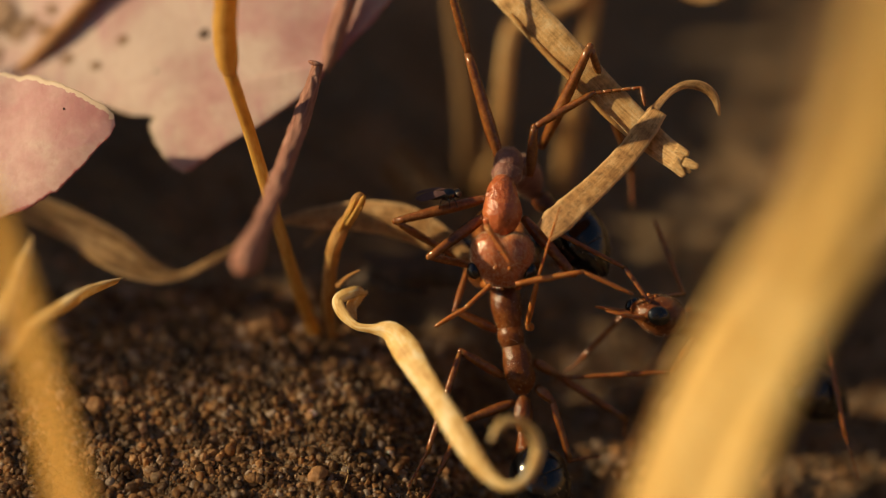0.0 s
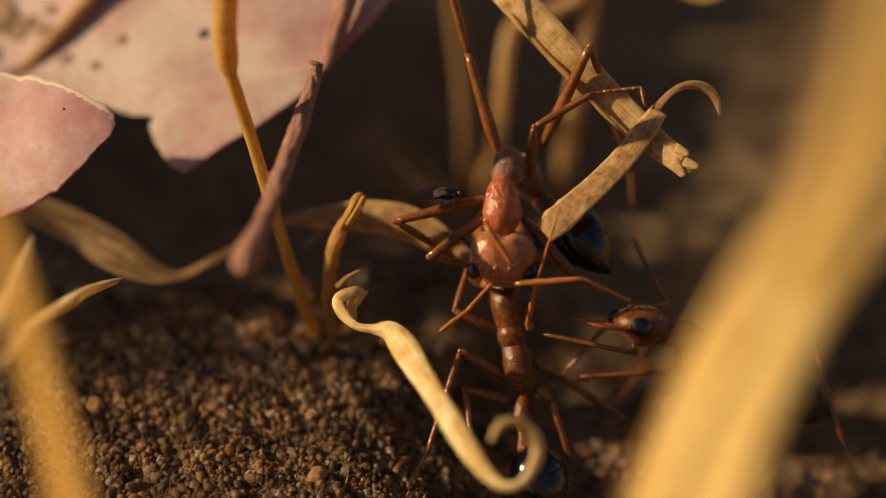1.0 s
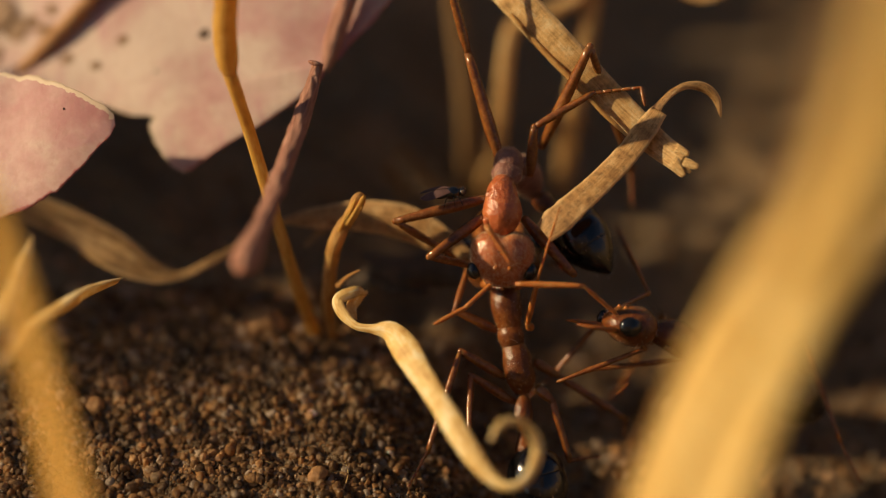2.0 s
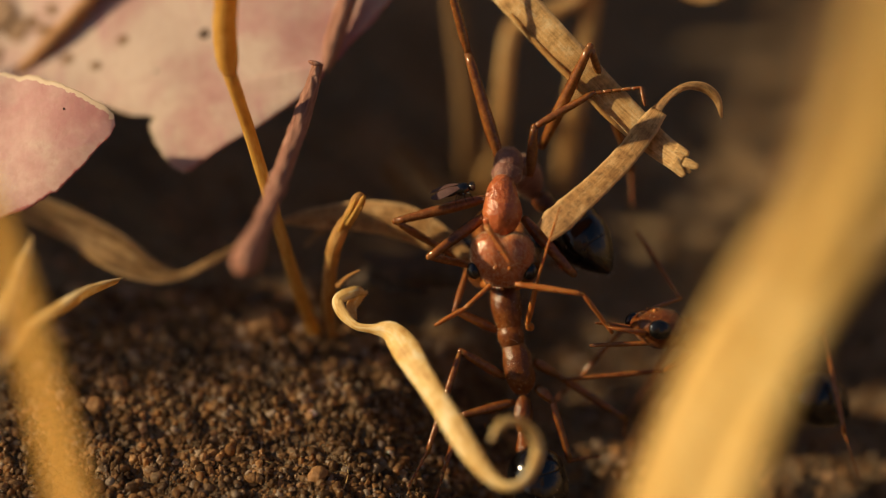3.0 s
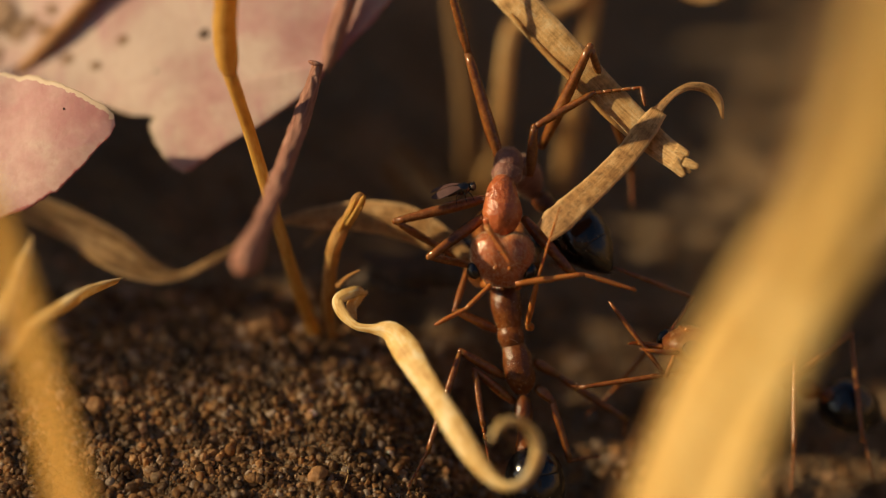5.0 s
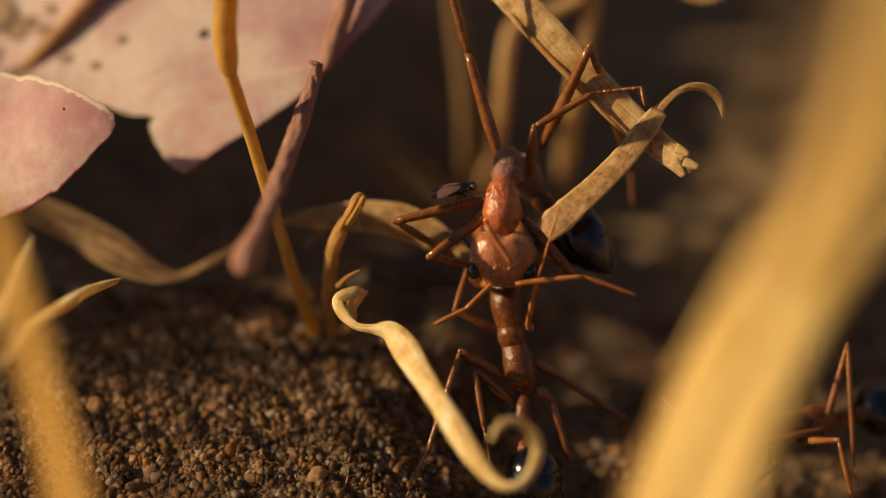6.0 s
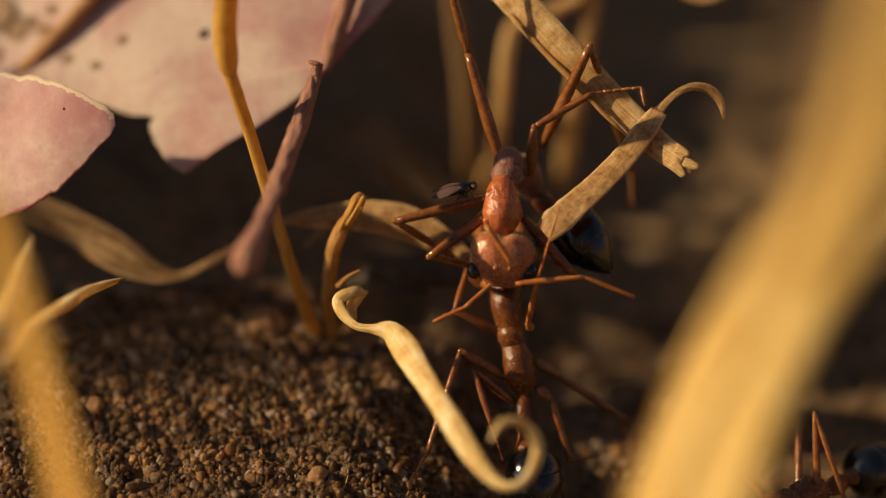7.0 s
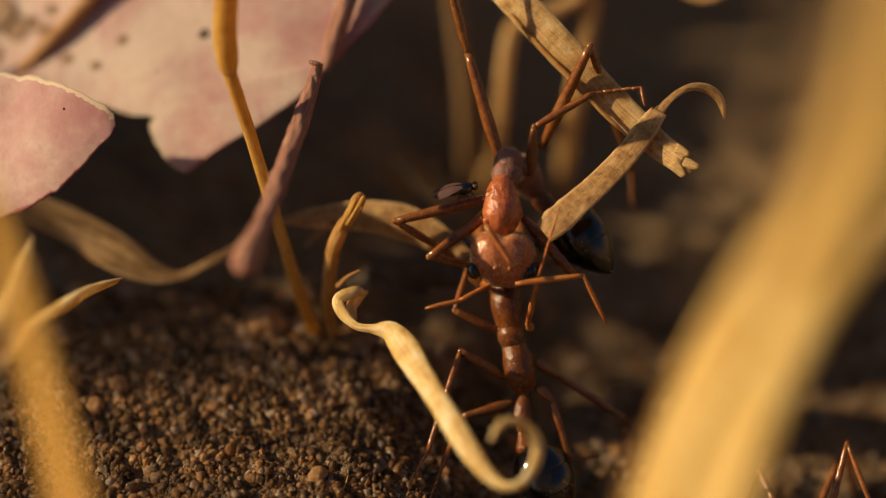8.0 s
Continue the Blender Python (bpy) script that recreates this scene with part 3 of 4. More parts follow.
# ---- pink leaves and twigs ----
def leaf(label, midrib, left, right, face, base, material, spots=(), bow=-0.004, stains=()):
    """A broad dead leaf: half widths to either side along its midrib. spots: (along 0..1, across mm, radius)."""
    bm = bmesh.new()
    uv = bm.loops.layers.uv.new("UVMap")
    margin = bm.loops.layers.uv.new("margin")
    line = catmull(midrib, 8)
    lw, rw = catmull([(a, b, 0) for a, b in zip(left, right)], 8)[:, :2].T
    _, side, norm = frames(line, face, True)
    run = np.concatenate([[0], np.cumsum(np.linalg.norm(np.diff(line, axis=0), axis=1))])

    def skin(i, off):
        return line[i] + side[i] * off + norm[i] * (0.5 * noise.noise((run[i] * 0.15, off * 0.15, 3)) + bow * off * off)

    rows = []
    for i in range(len(line)):
        top, low = [], []
        for k in range(41):
            v = k / 20 - 1
            w = max(lw[i] if v < 0 else rw[i], 0.05)
            rag = 0.16 * noise.noise((run[i] * 0.9, math.copysign(5, v), 1)) + 0.12 * noise.noise((run[i] * 3.1, math.copysign(5, v), 9))
            off = v * (w + rag)
            rim = min((1 - abs(v)) * w, run[i] + 0.1)
            q = Vector(skin(i, off))
            m = Vector(norm[i]) * 0.11 * (0.35 + 0.65 * min(1, rim))
            top.append((bm.verts.new(q + m), off, rim))
            low.append((bm.verts.new(q - m), off, rim))
        rows.append(top + low[::-1])
    n = len(rows[0])
    for i in range(len(rows) - 1):
        for k in range(n):
            j = (k + 1) % n
            f = bm.faces.new((rows[i][k][0], rows[i][j][0], rows[i + 1][j][0], rows[i + 1][k][0]))
            for loop, (a, b) in zip(f.loops, ((i, k), (i, j), (i + 1, j), (i + 1, k))):
                loop[uv].uv = (run[a], rows[a][b][1])
                loop[margin].uv = (min(1, rows[a][b][2] * 0.5), 1 if rows[a][b][1] > 0 else 0)
    bm.faces.new([r[0] for r in rows[0]][::-1])
    bm.faces.new([r[0] for r in rows[-1]])
    ob = thing("fallen_leaf", label, "leaf", base, "pink leaves")
    part("lamina", bm, material, ob, at=base)
    for along, off, r in spots:
        i = int(along * (len(line) - 1))
        part("gall", ball(skin(i, off) + norm[i] * 0.08, (r, r * 0.85, 0.12), side[i], norm[i], n=12), GALL, ob, "dark round spot", at=base)
    for along, off, r in stains:
        i = int(along * (len(line) - 1))
        part("stain", ball(skin(i, off) + norm[i] * 0.10, (r, r * 0.8, 0.06), side[i] + norm[i] * -0.01 * off, norm[i], n=12), STAIN_SHADE, ob, "brown stain, the largest with painted shade", at=base)
    return ob


leaf("large faded pink dead leaf with dark spots",
     [(-15.93, 14.14, 9.76), (-16.02, 14.70, 10.19), (-16.12, 15.38, 10.72), (-16.22, 16.18, 11.34), (-16.31, 16.85, 11.87), (-16.36, 17.21, 12.15), (-16.41, 17.57, 12.42), (-16.55, 18.25, 12.95), (-16.74, 19.59, 14.01), (-16.89, 20.78, 14.95), (-17.24, 23.19, 16.85), (-17.43, 24.40, 17.81), (-17.58, 25.46, 18.66), (-17.68, 26.22, 19.27)],
     [0.3, 1.02, 1.54, 2.0, 2.12, 1.7, 2.78, 4.6, 8.4, 12.0, 17.0, 18.5, 19.5, 20.0], [0.3, 1.96, 4.02, 6.2, 7.86, 8.6, 9.4, 10.36, 11.94, 13.74, 17.42, 18.9, 20.2, 21.0], (-0.25, -0.75, 0.6), (-15.86, 14.18, 9.82), PINK,
     # The three largest stains also paint shade into the leaf's corner.
     [(0.705, 2.0, 0.42), (0.62, -1.4, 0.12)], -0.004, [(0.73, -3.5, 0.42), (0.69, -5.5, 0.42), (0.72, -7.5, 0.5), (0.77, -8.9, 0.7), (0.81, -10.0, 0.8), (0.84, -8.2, 0.6), (0.80, -11.6, 1.5), (0.87, -12.6, 1.7), (0.75, -13.2, 1.2)])
leaf("faded pink dead leaf with a pale torn edge",
     [(-19.47, 10.05, 16.12), (-19.91, 10.01, 16.06), (-20.77, 10.09, 15.82), (-22.34, 10.23, 15.33), (-24.46, 10.49, 14.65), (-26.63, 10.91, 13.86), (-28.80, 11.25, 13.12)],
     [0.4, 1.0, 1.65, 3.0, 4.1, 4.55, 4.9], [0.3, 0.9, 1.55, 2.85, 3.85, 4.5, 5.2], (-0.40, -0.62, 0.65), (-19.64, 10.29, 15.58), PINK_TORN, [(0.5, 1.2, 0.08)])

pet = thing("leaf_stalk", "wrinkled brown leaf stalk with a cut end and swollen base", "twig", (-11.04, -2.74, 14.41))
part("shaft", loft([(-7.52, 12.76, 18.24), (-7.78, 11.85, 17.46), (-8.48, 9.48, 16.17), (-9.59, 4.45, 15.10), (-10.46, -0.19, 14.74)],
                   [0.30, 0.40, 0.52, 0.52, 0.52], (0.3, -0.8, 0.5), 16, 24, wob=0.34), BARK, pet)
part("swollen_base", loft([(-10.28, 0.67, 14.92), (-10.72, -0.79, 14.58), (-11.00, -2.32, 14.50), (-11.15, -3.11, 14.41)],
                          [0.50, 0.75, 0.85, 0.3], (0.3, -0.8, 0.5), 6, 14, wob=0.2), BARK, pet)
part("cut_end", ball((-7.59, 12.73, 18.38), (0.16, 0.50, 0.40), Vector((-7.52, 12.97, 18.55)) - Vector((-7.73, 12.59, 18.00)), (0, -0.82, 0.57)), BARK, pet, "dark cut end")
for lab, pts, rad, mat in (
    ("brown twig lying on the pink leaf", [(-5.05, 21.47, 20.22), (-6.15, 19.25, 18.27), (-6.84, 17.96, 16.60), (-7.26, 17.06, 15.32)], [0.5, 0.6, 0.55, 0.3], BARK),
    ("thin orange-brown twig across the pink leaf", [(-21.00, 24.61, 17.90), (-22.87, 23.91, 16.03), (-25.13, 23.09, 13.81), (-27.22, 22.50, 11.93)], [0.5, 0.5, 0.5, 0.4], TWIG),
):
    thing("twig", lab, "twig", pts[-1], "", loft(pts, rad, (0.3, -0.8, 0.5), 8, 14, wob=0.15), mat)


# ---- pebbles ----
def pebble(label, at, size, salt, mat=None):
    bm = bmesh.new()
    bmesh.ops.create_icosphere(bm, subdivisions=3, radius=1)
    for v in bm.verts:
        k = 1 + 0.35 * noise.noise(v.co * 1.1 + Vector((salt, 0, 0))) + 0.10 * noise.noise(v.co * 3 + Vector((0, salt, 0)))
        v.co = Vector((v.co.x * size * 1.1 * k, v.co.y * size * k, v.co.z * size * 0.85 * k)) + Vector(at)
    thing("pebble", label, "pebble", at, "pebbles", bm, mat or STONE)


def stone_material():
    n = Nodes("amber_stone")
    r = n.add("ObjectInfo").outputs["Random"]
    b = n.noise(n.coords("Object", (1000, 1000, 1000)), 1.5, 5, 0.7)
    col = n.mix(0.5, n.ramp(r, (0, (0.24, 0.11, 0.035)), (0.5, (0.38, 0.18, 0.05)), (1, (0.42, 0.25, 0.10))),
                n.ramp(b, (0.35, (0.14, 0.06, 0.02)), (0.6, (0.42, 0.22, 0.08))))
    n.put(Base_Color=col, Roughness=0.6)
    n.bump(b, 0.2)
    return n.mat


STONE = stone_material()
for k, (at, size) in enumerate((
    ((-19.89, 5.40, -0.22), 0.62), ((-21.28, 3.95, -0.66), 0.6), ((-11.23, 11.16, 0.27), 1.25), ((-13.27, 5.13, -0.44), 0.5), ((-18.62, 0.13, -1.69), 0.28),
    ((-7.47, -1.56, -1.60), 0.55), ((-19.39, 10.38, 0.04), 0.6), ((-17.55, 13.79, 0.20), 0.5), ((-15.39, 13.87, -0.07), 0.45), ((-8.06, 3.27, -0.86), 0.32), ((-9.95, -0.69, -1.80), 0.3))):
    pebble("rounded amber-brown pebble in the sand", at, size, k * 3.7)


def seed(at, tip):
    """A small husk with a dry awn."""
    ob = thing("grass_seed", "small golden grass seed with a fine awn on the sand", "seed", at)
    way = Vector(tip) - Vector(at)
    part("husk", ball(at, (0.27, 0.19, 0.17), way, n=12), ORANGE, ob, at=at)
    part("awn", loft([at, Vector(at).lerp(Vector(tip), 0.5) + Vector((0, 0, 0.1)), tip], [0.05, 0.035, 0.015], steps=4, n=6), CREAM, ob, "fine pale awn", at=at)


seed((-9.81, -0.74, -1.75), (-10.61, -0.56, -1.30))
QUARTZ = cuticle("pale_quartz", (0.50, 0.36, 0.30), (0.66, 0.50, 0.43), (0.78, 0.66, 0.58), 0.3, 0.4, 3, 0.05)
for k, (at, size) in enumerate((((-7.96, 3.32, -0.82), 0.30), ((-3.22, 1.35, -2.16), 0.22))):
    pebble("pale rosy quartz grain in the sand", at, size, 40 + k * 5.1, QUARTZ)


# ---- ants ----
def sub(name, bm, material, parent, pivot, label=""):
    return part(name, bm, material, parent, label, tuple(pivot))


def down(bm, count, length):
    """A down of fine hairs over a shell."""
    rng = random.Random(count)
    hair = bmesh.new()
    bm.normal_update()
    faces = [f for f in bm.faces if len(f.verts) == 4]
    for f in rng.choices(faces, [q.calc_area() for q in faces], k=count):
        a, b = f.verts[0].co.lerp(f.verts[1].co, rng.random()), f.verts[3].co.lerp(f.verts[2].co, rng.random())
        p, n = a.lerp(b, rng.random()), f.normal
        tip = p + (n + Vector((rng.gauss(0, 0.4), rng.gauss(0, 0.4), rng.gauss(0, 0.4)))) * length * rng.uniform(0.5, 1.2)
        u = n.orthogonal().normalized() * 0.010
        w = n.cross(u)
        v = [hair.verts.new(q) for q in (p + u, p - u * 0.5 + w * 0.87, p - u * 0.5 - w * 0.87, tip)]
        for k in ((0, 1, 3), (1, 2, 3), (2, 0, 3)):
            hair.faces.new([v[m] for m in k])
    return hair


def head_of(ant, back, front, up, open_jaws=0.0, bite=0.0, shell=None, hairy=250, eyes=1.0):
    """A bull ant's head: broad behind, with large eyes at the front corners and long jaws."""
    b, f = np.array(back, float), np.array(front, float)
    x = unit(f - b)
    z = unit(np.array(up, float) - x * np.dot(up, x))
    y = np.cross(z, x)
    size = np.linalg.norm(f - b) / 3.3
    at = [0.0, 0.06, 0.3, 0.8, 1.5, 2.15, 2.7, 3.1, 3.3]
    w = [0.30, 0.95, 1.46, 1.82, 1.88, 1.66, 1.25, 0.85, 0.4]
    h = [0.2, 0.60, 1.0, 1.28, 1.32, 1.15, 0.85, 0.55, 0.2]
    bm = loft([b + x * s * size for s in at], [(p * size, q * size) for p, q in zip(w, h)], z, 5, 32)
    for v in bm.verts:
        q = np.array(v.co) - b
        if np.dot(q, z) > 0:
            v.co -= Vector(z * 0.10 * size * math.exp(-(np.dot(q, y) / (0.25 * size)) ** 2))
        hind = max(0, 1 - np.dot(q, x) / (0.9 * size))
        v.co += Vector(x * 0.34 * size * hind * math.exp(-(np.dot(q, y) / (0.42 * size)) ** 2))
    bmesh.ops.recalc_face_normals(bm, faces=bm.faces[:])
    fuzz = down(bm, hairy, 0.13)
    head = sub("head", bm, shell or RED_SHADED, ant, b)
    sub("hairs", fuzz, HAIR, head, b, "short pale down")
    for s in (-1, 1):
        sub("eye", ball(b + (x * 2.36 + y * s * 1.66 + z * 0.04) * size, (0.64 * size * eyes, 0.44 * size, 0.56 * size * eyes), x + y * s * -0.3, z, n=20),
            EYE_BLACK, head, b, "glossy black compound eye")
        sub("antenna_socket", ball(b + (x * 2.25 + y * s * 0.42 + z * 1.05) * size, (0.15 * size,) * 3, x, z, n=10), AMBER, head, b, "glossy amber socket")
        o = open_jaws
        j = [b + (x * (3.0 + (p - 3.0) * (1 - bite)) + y * s * q - z * (0.35 + bite * (p - 3.0))) * size for p, q in ((3.0, 0.75), (3.9, 0.95 + o * 0.3), (4.9, 0.75 + o * 0.7), (5.6, 0.15 + o))]
        bm = loft(j, [(0.36 * size, 0.2 * size), (0.27 * size, 0.16 * size), (0.18 * size, 0.12 * size), 0.04], z, 5, 10)
        for k in range(6):
            c = Vector(j[1]).lerp(Vector(j[2]), k / 6) - Vector(y * s * 0.22 * size)
            loft([c, c - Vector(y * s * 0.16 * size)], [0.07 * size, 0.02], z, 2, 6, bm)
        sub("mandible", bm, AMBER, head, b, "long toothed amber mandible")
    for k in (0.0, -0.22, 0.22):
        sub("ocellus", ball(b + (x * (1.0 + 0.3 * (k != 0)) + y * k + z * 1.27) * size, (0.07 * size,) * 3, x, z, n=8), EYE_BLACK, head, b)
    return head


def thorax_of(ant, up, *lobes, shell=None, hairy=160):
    """The three plates of the thorax. Each lobe: name, points along it and (wide, high) radii."""
    for name, pts, rad, *knobs in lobes:
        bm = loft(pts, rad, up, 6, 24, wob=0.07)
        for spot, size in knobs:
            ball(spot, (size, size * 1.2, size * 1.5), up, (0.3, 0.8, 0.2), bm, 14)
        bmesh.ops.recalc_face_normals(bm, faces=bm.faces[:])
        fuzz = down(bm, hairy, 0.12)
        sub("hairs", fuzz, HAIR, sub(name, bm, shell or RED_SHADED, ant, pts[0]), pts[0], "short pale down")


def waist_of(ant, points, up, scale=1.0):
    line = catmull(points, 6)
    idx = np.linspace(0, len(line) - 1, 9).round().astype(int)
    w = [0.34, 0.36, 0.58, 0.66, 0.52, 0.30, 0.50, 0.62, 0.45]
    return sub("petiole", loft(line[idx], [a * scale for a in w], up, 4, 18), RED_SHADED, ant, line[0])


def gaster_of(ant, front, back, up, wide=1.9):
    """The black abdomen, with the seams of its rings."""
    f, b = np.array(front, float), np.array(back, float)
    at = [0, 0.03, 0.12, 0.24, 0.345, 0.355, 0.365, 0.5, 0.62, 0.63, 0.64, 0.76, 0.88, 0.96, 1.0]
    w = [0.2, 0.46, 0.78, 0.96, 1.0, 0.965, 0.99, 1.0, 0.90, 0.865, 0.87, 0.68, 0.40, 0.16, 0.02]
    bm = loft([f + (b - f) * s for s in at], [(a * wide, a * wide * 0.95) for a in w], up, 3, 32)
    gaster = sub("gaster", bm, BLACK, ant, f, "glossy black abdomen")
    rng = random.Random(5)
    hair = bmesh.new()
    x = unit(b - f)
    for _ in range(70):
        s = rng.uniform(0.45, 0.99)
        r = np.interp(s, at, w) * wide * 0.95
        z = unit(np.array([rng.gauss(0, 1) for _ in range(3)]))
        z = unit(z - x * np.dot(x, z))
        p = f + (b - f) * s + z * r
        loft([p, p + (z * 0.6 + x * 0.8) * rng.uniform(0.15, 0.4)], [0.008, 0.003], up, 1, 3, hair)
    sub("hairs", hair, HAIR, gaster, f, "fine pale bristles")
    return gaster


LEG = [(0.7, 1.12, 0.95, 0.72), (0.55, 0.80, 0.72, 0.60), (0.42, 0.36, 0.32, 0.2)]
FEELER = [(0.5, 0.55, 0.6, 0.65), (0.5, 0.6, 0.62, 0.4), (0.4, 0.4, 0.4, 0.3)]


class Limb:
    """A leg or feeler of rigid pieces. joints: hip, knee, ankle, tip."""

    def __init__(self, ant, joints, thick=0.33, name="leg", names=("tibia", "tarsus"), mat=None, shapes=LEG, hairy=0):
        self.j = [Vector(p) for p in joints]
        self.pieces = []
        rng = random.Random(len(joints) + int(self.j[0].x * 100))
        for i in range(len(joints) - 1):
            a, b = self.j[i], self.j[i + 1]
            prof = [thick * p for p in shapes[min(i, 2)]]
            pts = [a.lerp(b, s) for s in (0, 0.3, 0.7, 1)]
            if i == 2 and names[-1] == "tarsus":
                bm = bmesh.new()
                for k in range(5):
                    p, q = a.lerp(b, k / 5), a.lerp(b, (k + 0.95) / 5)
                    loft([p, p.lerp(q, 0.8), q], [prof[0] * 0.75, prof[0] * (1.05 - 0.1 * k), prof[0] * 0.7], (0.2, -0.7, 0.6), 2, 8, bm)
            else:
                bm = loft(pts, prof, (0.2, -0.7, 0.6), 3, 12)
                ball(b, (prof[3] * 0.98,) * 3, bm=bm, n=10)
            way = (b - a).normalized()
            for _ in range(hairy if i else hairy // 3):
                p = a.lerp(b, rng.uniform(0.1, 1))
                z = Vector((rng.gauss(0, 1), rng.gauss(0, 1), rng.gauss(0, 1)))
                z = (z - way * z.dot(way)).normalized()
                p = p + z * prof[1] * 0.8
                loft([p, p + (z + way * 0.7) * rng.uniform(0.1, 0.28)], [0.014, 0.005], (0.3, 0.5, 0.7), 1, 3, bm)
            ob = sub(name if i == 0 else names[min(i - 1, len(names) - 1)], bm, mat or RED_LEG, ant if i == 0 else self.pieces[0], a)
            self.pieces.append(ob)
        self.base = PLACE[ant]

    def swing(self, rows):
        """rows: seconds and the places of the joints after the first one, in the thing's space."""
        rest = self.j
        keys = [[] for _ in self.pieces]
        for t, *spots in rows:
            at, first = rest[0], None
            for i in range(len(self.pieces)):
                was = rest[i + 1] - rest[i]
                if i < len(spots):
                    want = Vector(spots[i]) - at
                    turn = was.rotation_difference(want).to_matrix().to_4x4()
                else:
                    want = turn.to_3x3() @ was
                m = Matrix.Translation(at * MM) @ turn
                if i == 0:
                    first = m
                    m = Matrix.Translation((at - self.base) * MM) @ turn
                else:
                    m = first.inverted() @ m
                keys[i].append((t, m))
                at = at + want.normalized() * was.length
        for ob, k in zip(self.pieces, keys):
            walk(ob, k)


# Backs of the two gripping ants are turned to the camera's view.
TO_CAMERA = (0, -0.82, 0.57)

# ant holding on from above
ant_a = thing("ant", "red and black bull ant hanging head down over another ant", "ant", (4.14, 11.07, 12.34), "ants")
head_of(ant_a, (3.57, 6.74, 10.35), (3.49, 4.69, 7.76), (0, -0.95, 0.3), 0.4, 0.9, RED_PALE_SUNLIT, 5500, 0.84)
thorax_of(ant_a, TO_CAMERA,
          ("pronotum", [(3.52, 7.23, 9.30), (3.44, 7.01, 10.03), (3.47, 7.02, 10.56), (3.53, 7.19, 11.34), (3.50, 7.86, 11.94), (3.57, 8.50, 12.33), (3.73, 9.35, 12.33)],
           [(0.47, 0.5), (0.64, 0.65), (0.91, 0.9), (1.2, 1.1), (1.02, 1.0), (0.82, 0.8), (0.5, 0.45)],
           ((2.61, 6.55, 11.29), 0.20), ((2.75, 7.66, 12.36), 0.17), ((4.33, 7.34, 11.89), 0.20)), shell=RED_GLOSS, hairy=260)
thorax_of(ant_a, TO_CAMERA,
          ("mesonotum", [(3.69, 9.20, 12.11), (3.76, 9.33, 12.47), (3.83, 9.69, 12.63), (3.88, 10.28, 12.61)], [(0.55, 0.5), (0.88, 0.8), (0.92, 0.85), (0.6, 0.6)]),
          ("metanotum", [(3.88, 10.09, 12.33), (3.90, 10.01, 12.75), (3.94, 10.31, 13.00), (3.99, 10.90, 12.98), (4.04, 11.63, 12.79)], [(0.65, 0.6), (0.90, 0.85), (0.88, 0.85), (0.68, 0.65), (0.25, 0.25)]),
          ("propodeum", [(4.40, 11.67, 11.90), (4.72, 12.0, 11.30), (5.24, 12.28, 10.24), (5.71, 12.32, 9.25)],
           [(0.7, 0.6), (1.05, 0.95), (1.0, 0.9), (0.5, 0.5)]), shell=RED_DULL_SHADED, hairy=300)
waist_of(ant_a, [(5.59, 12.17, 9.56), (6.11, 11.71, 9.24), (6.77, 10.73, 9.07), (7.16, 10.12, 9.06)], TO_CAMERA)
gaster_a = gaster_of(ant_a, (6.93, 10.60, 9.57), (10.18, 7.17, 6.94), TO_CAMERA, 1.7)
Limb(ant_a, [(2.64, 8.07, 10.67), (-0.81, 5.79, 9.16), (1.74, 7.13, 7.59), (2.60, 7.35, 7.02)], 0.31, hairy=12)
Limb(ant_a, [(2.78, 9.06, 11.22), (-2.85, 8.25, 10.05), (0.55, 8.71, 7.23), (1.94, 8.97, 5.86)], 0.31, hairy=12)
Limb(ant_a, [(3.45, 11.17, 12.48), (1.53, 13.99, 18.26), (0.44, 15.39, 22.00), (-0.13, 16.75, 23.94)], 0.36, hairy=60)
Limb(ant_a, [(4.78, 8.22, 10.36), (7.83, 6.27, 7.58), (7.01, 10.15, 5.79), (6.64, 11.62, 4.41)], 0.34, hairy=12)
Limb(ant_a, [(5.26, 10.64, 11.73), (5.50, 11.50, 14.70), (9.01, 12.33, 16.58), (11.87, 12.35, 16.96), (12.05, 11.47, 16.23)], 0.31, hairy=30)
Limb(ant_a, [(5.97, 12.12, 12.80), (8.74, 12.88, 19.46), (11.79, 15.06, 9.32), (11.98, 15.40, 6.32)], 0.34, hairy=20)
arm = Limb(ant_a, [(4.27, 3.98, 8.49), (8.27, 4.20, 9.15), (11.23, 3.87, 7.99)], 0.18, "leg", ("tibia",), AMBER, hairy=10)
feeler = Limb(ant_a, [(2.96, 4.84, 7.98), (1.37, 3.65, 6.98), (-0.40, 2.88, 6.22)], 0.24, "antenna", ("flagellum",), AMBER, FEELER)
Limb(ant_a, [(3.98, 3.95, 10.02), (2.59, 5.41, 11.59)], 0.30, "antenna", ("flagellum",), AMBER, FEELER)

# ant below it
ant_b = thing("ant", "red and black bull ant gripped by the ant above it", "ant", (4.82, 3.23, 1.14), "ants")
head_of(ant_b, (3.72, 7.77, 5.88), (3.51, 11.91, 6.57), TO_CAMERA)
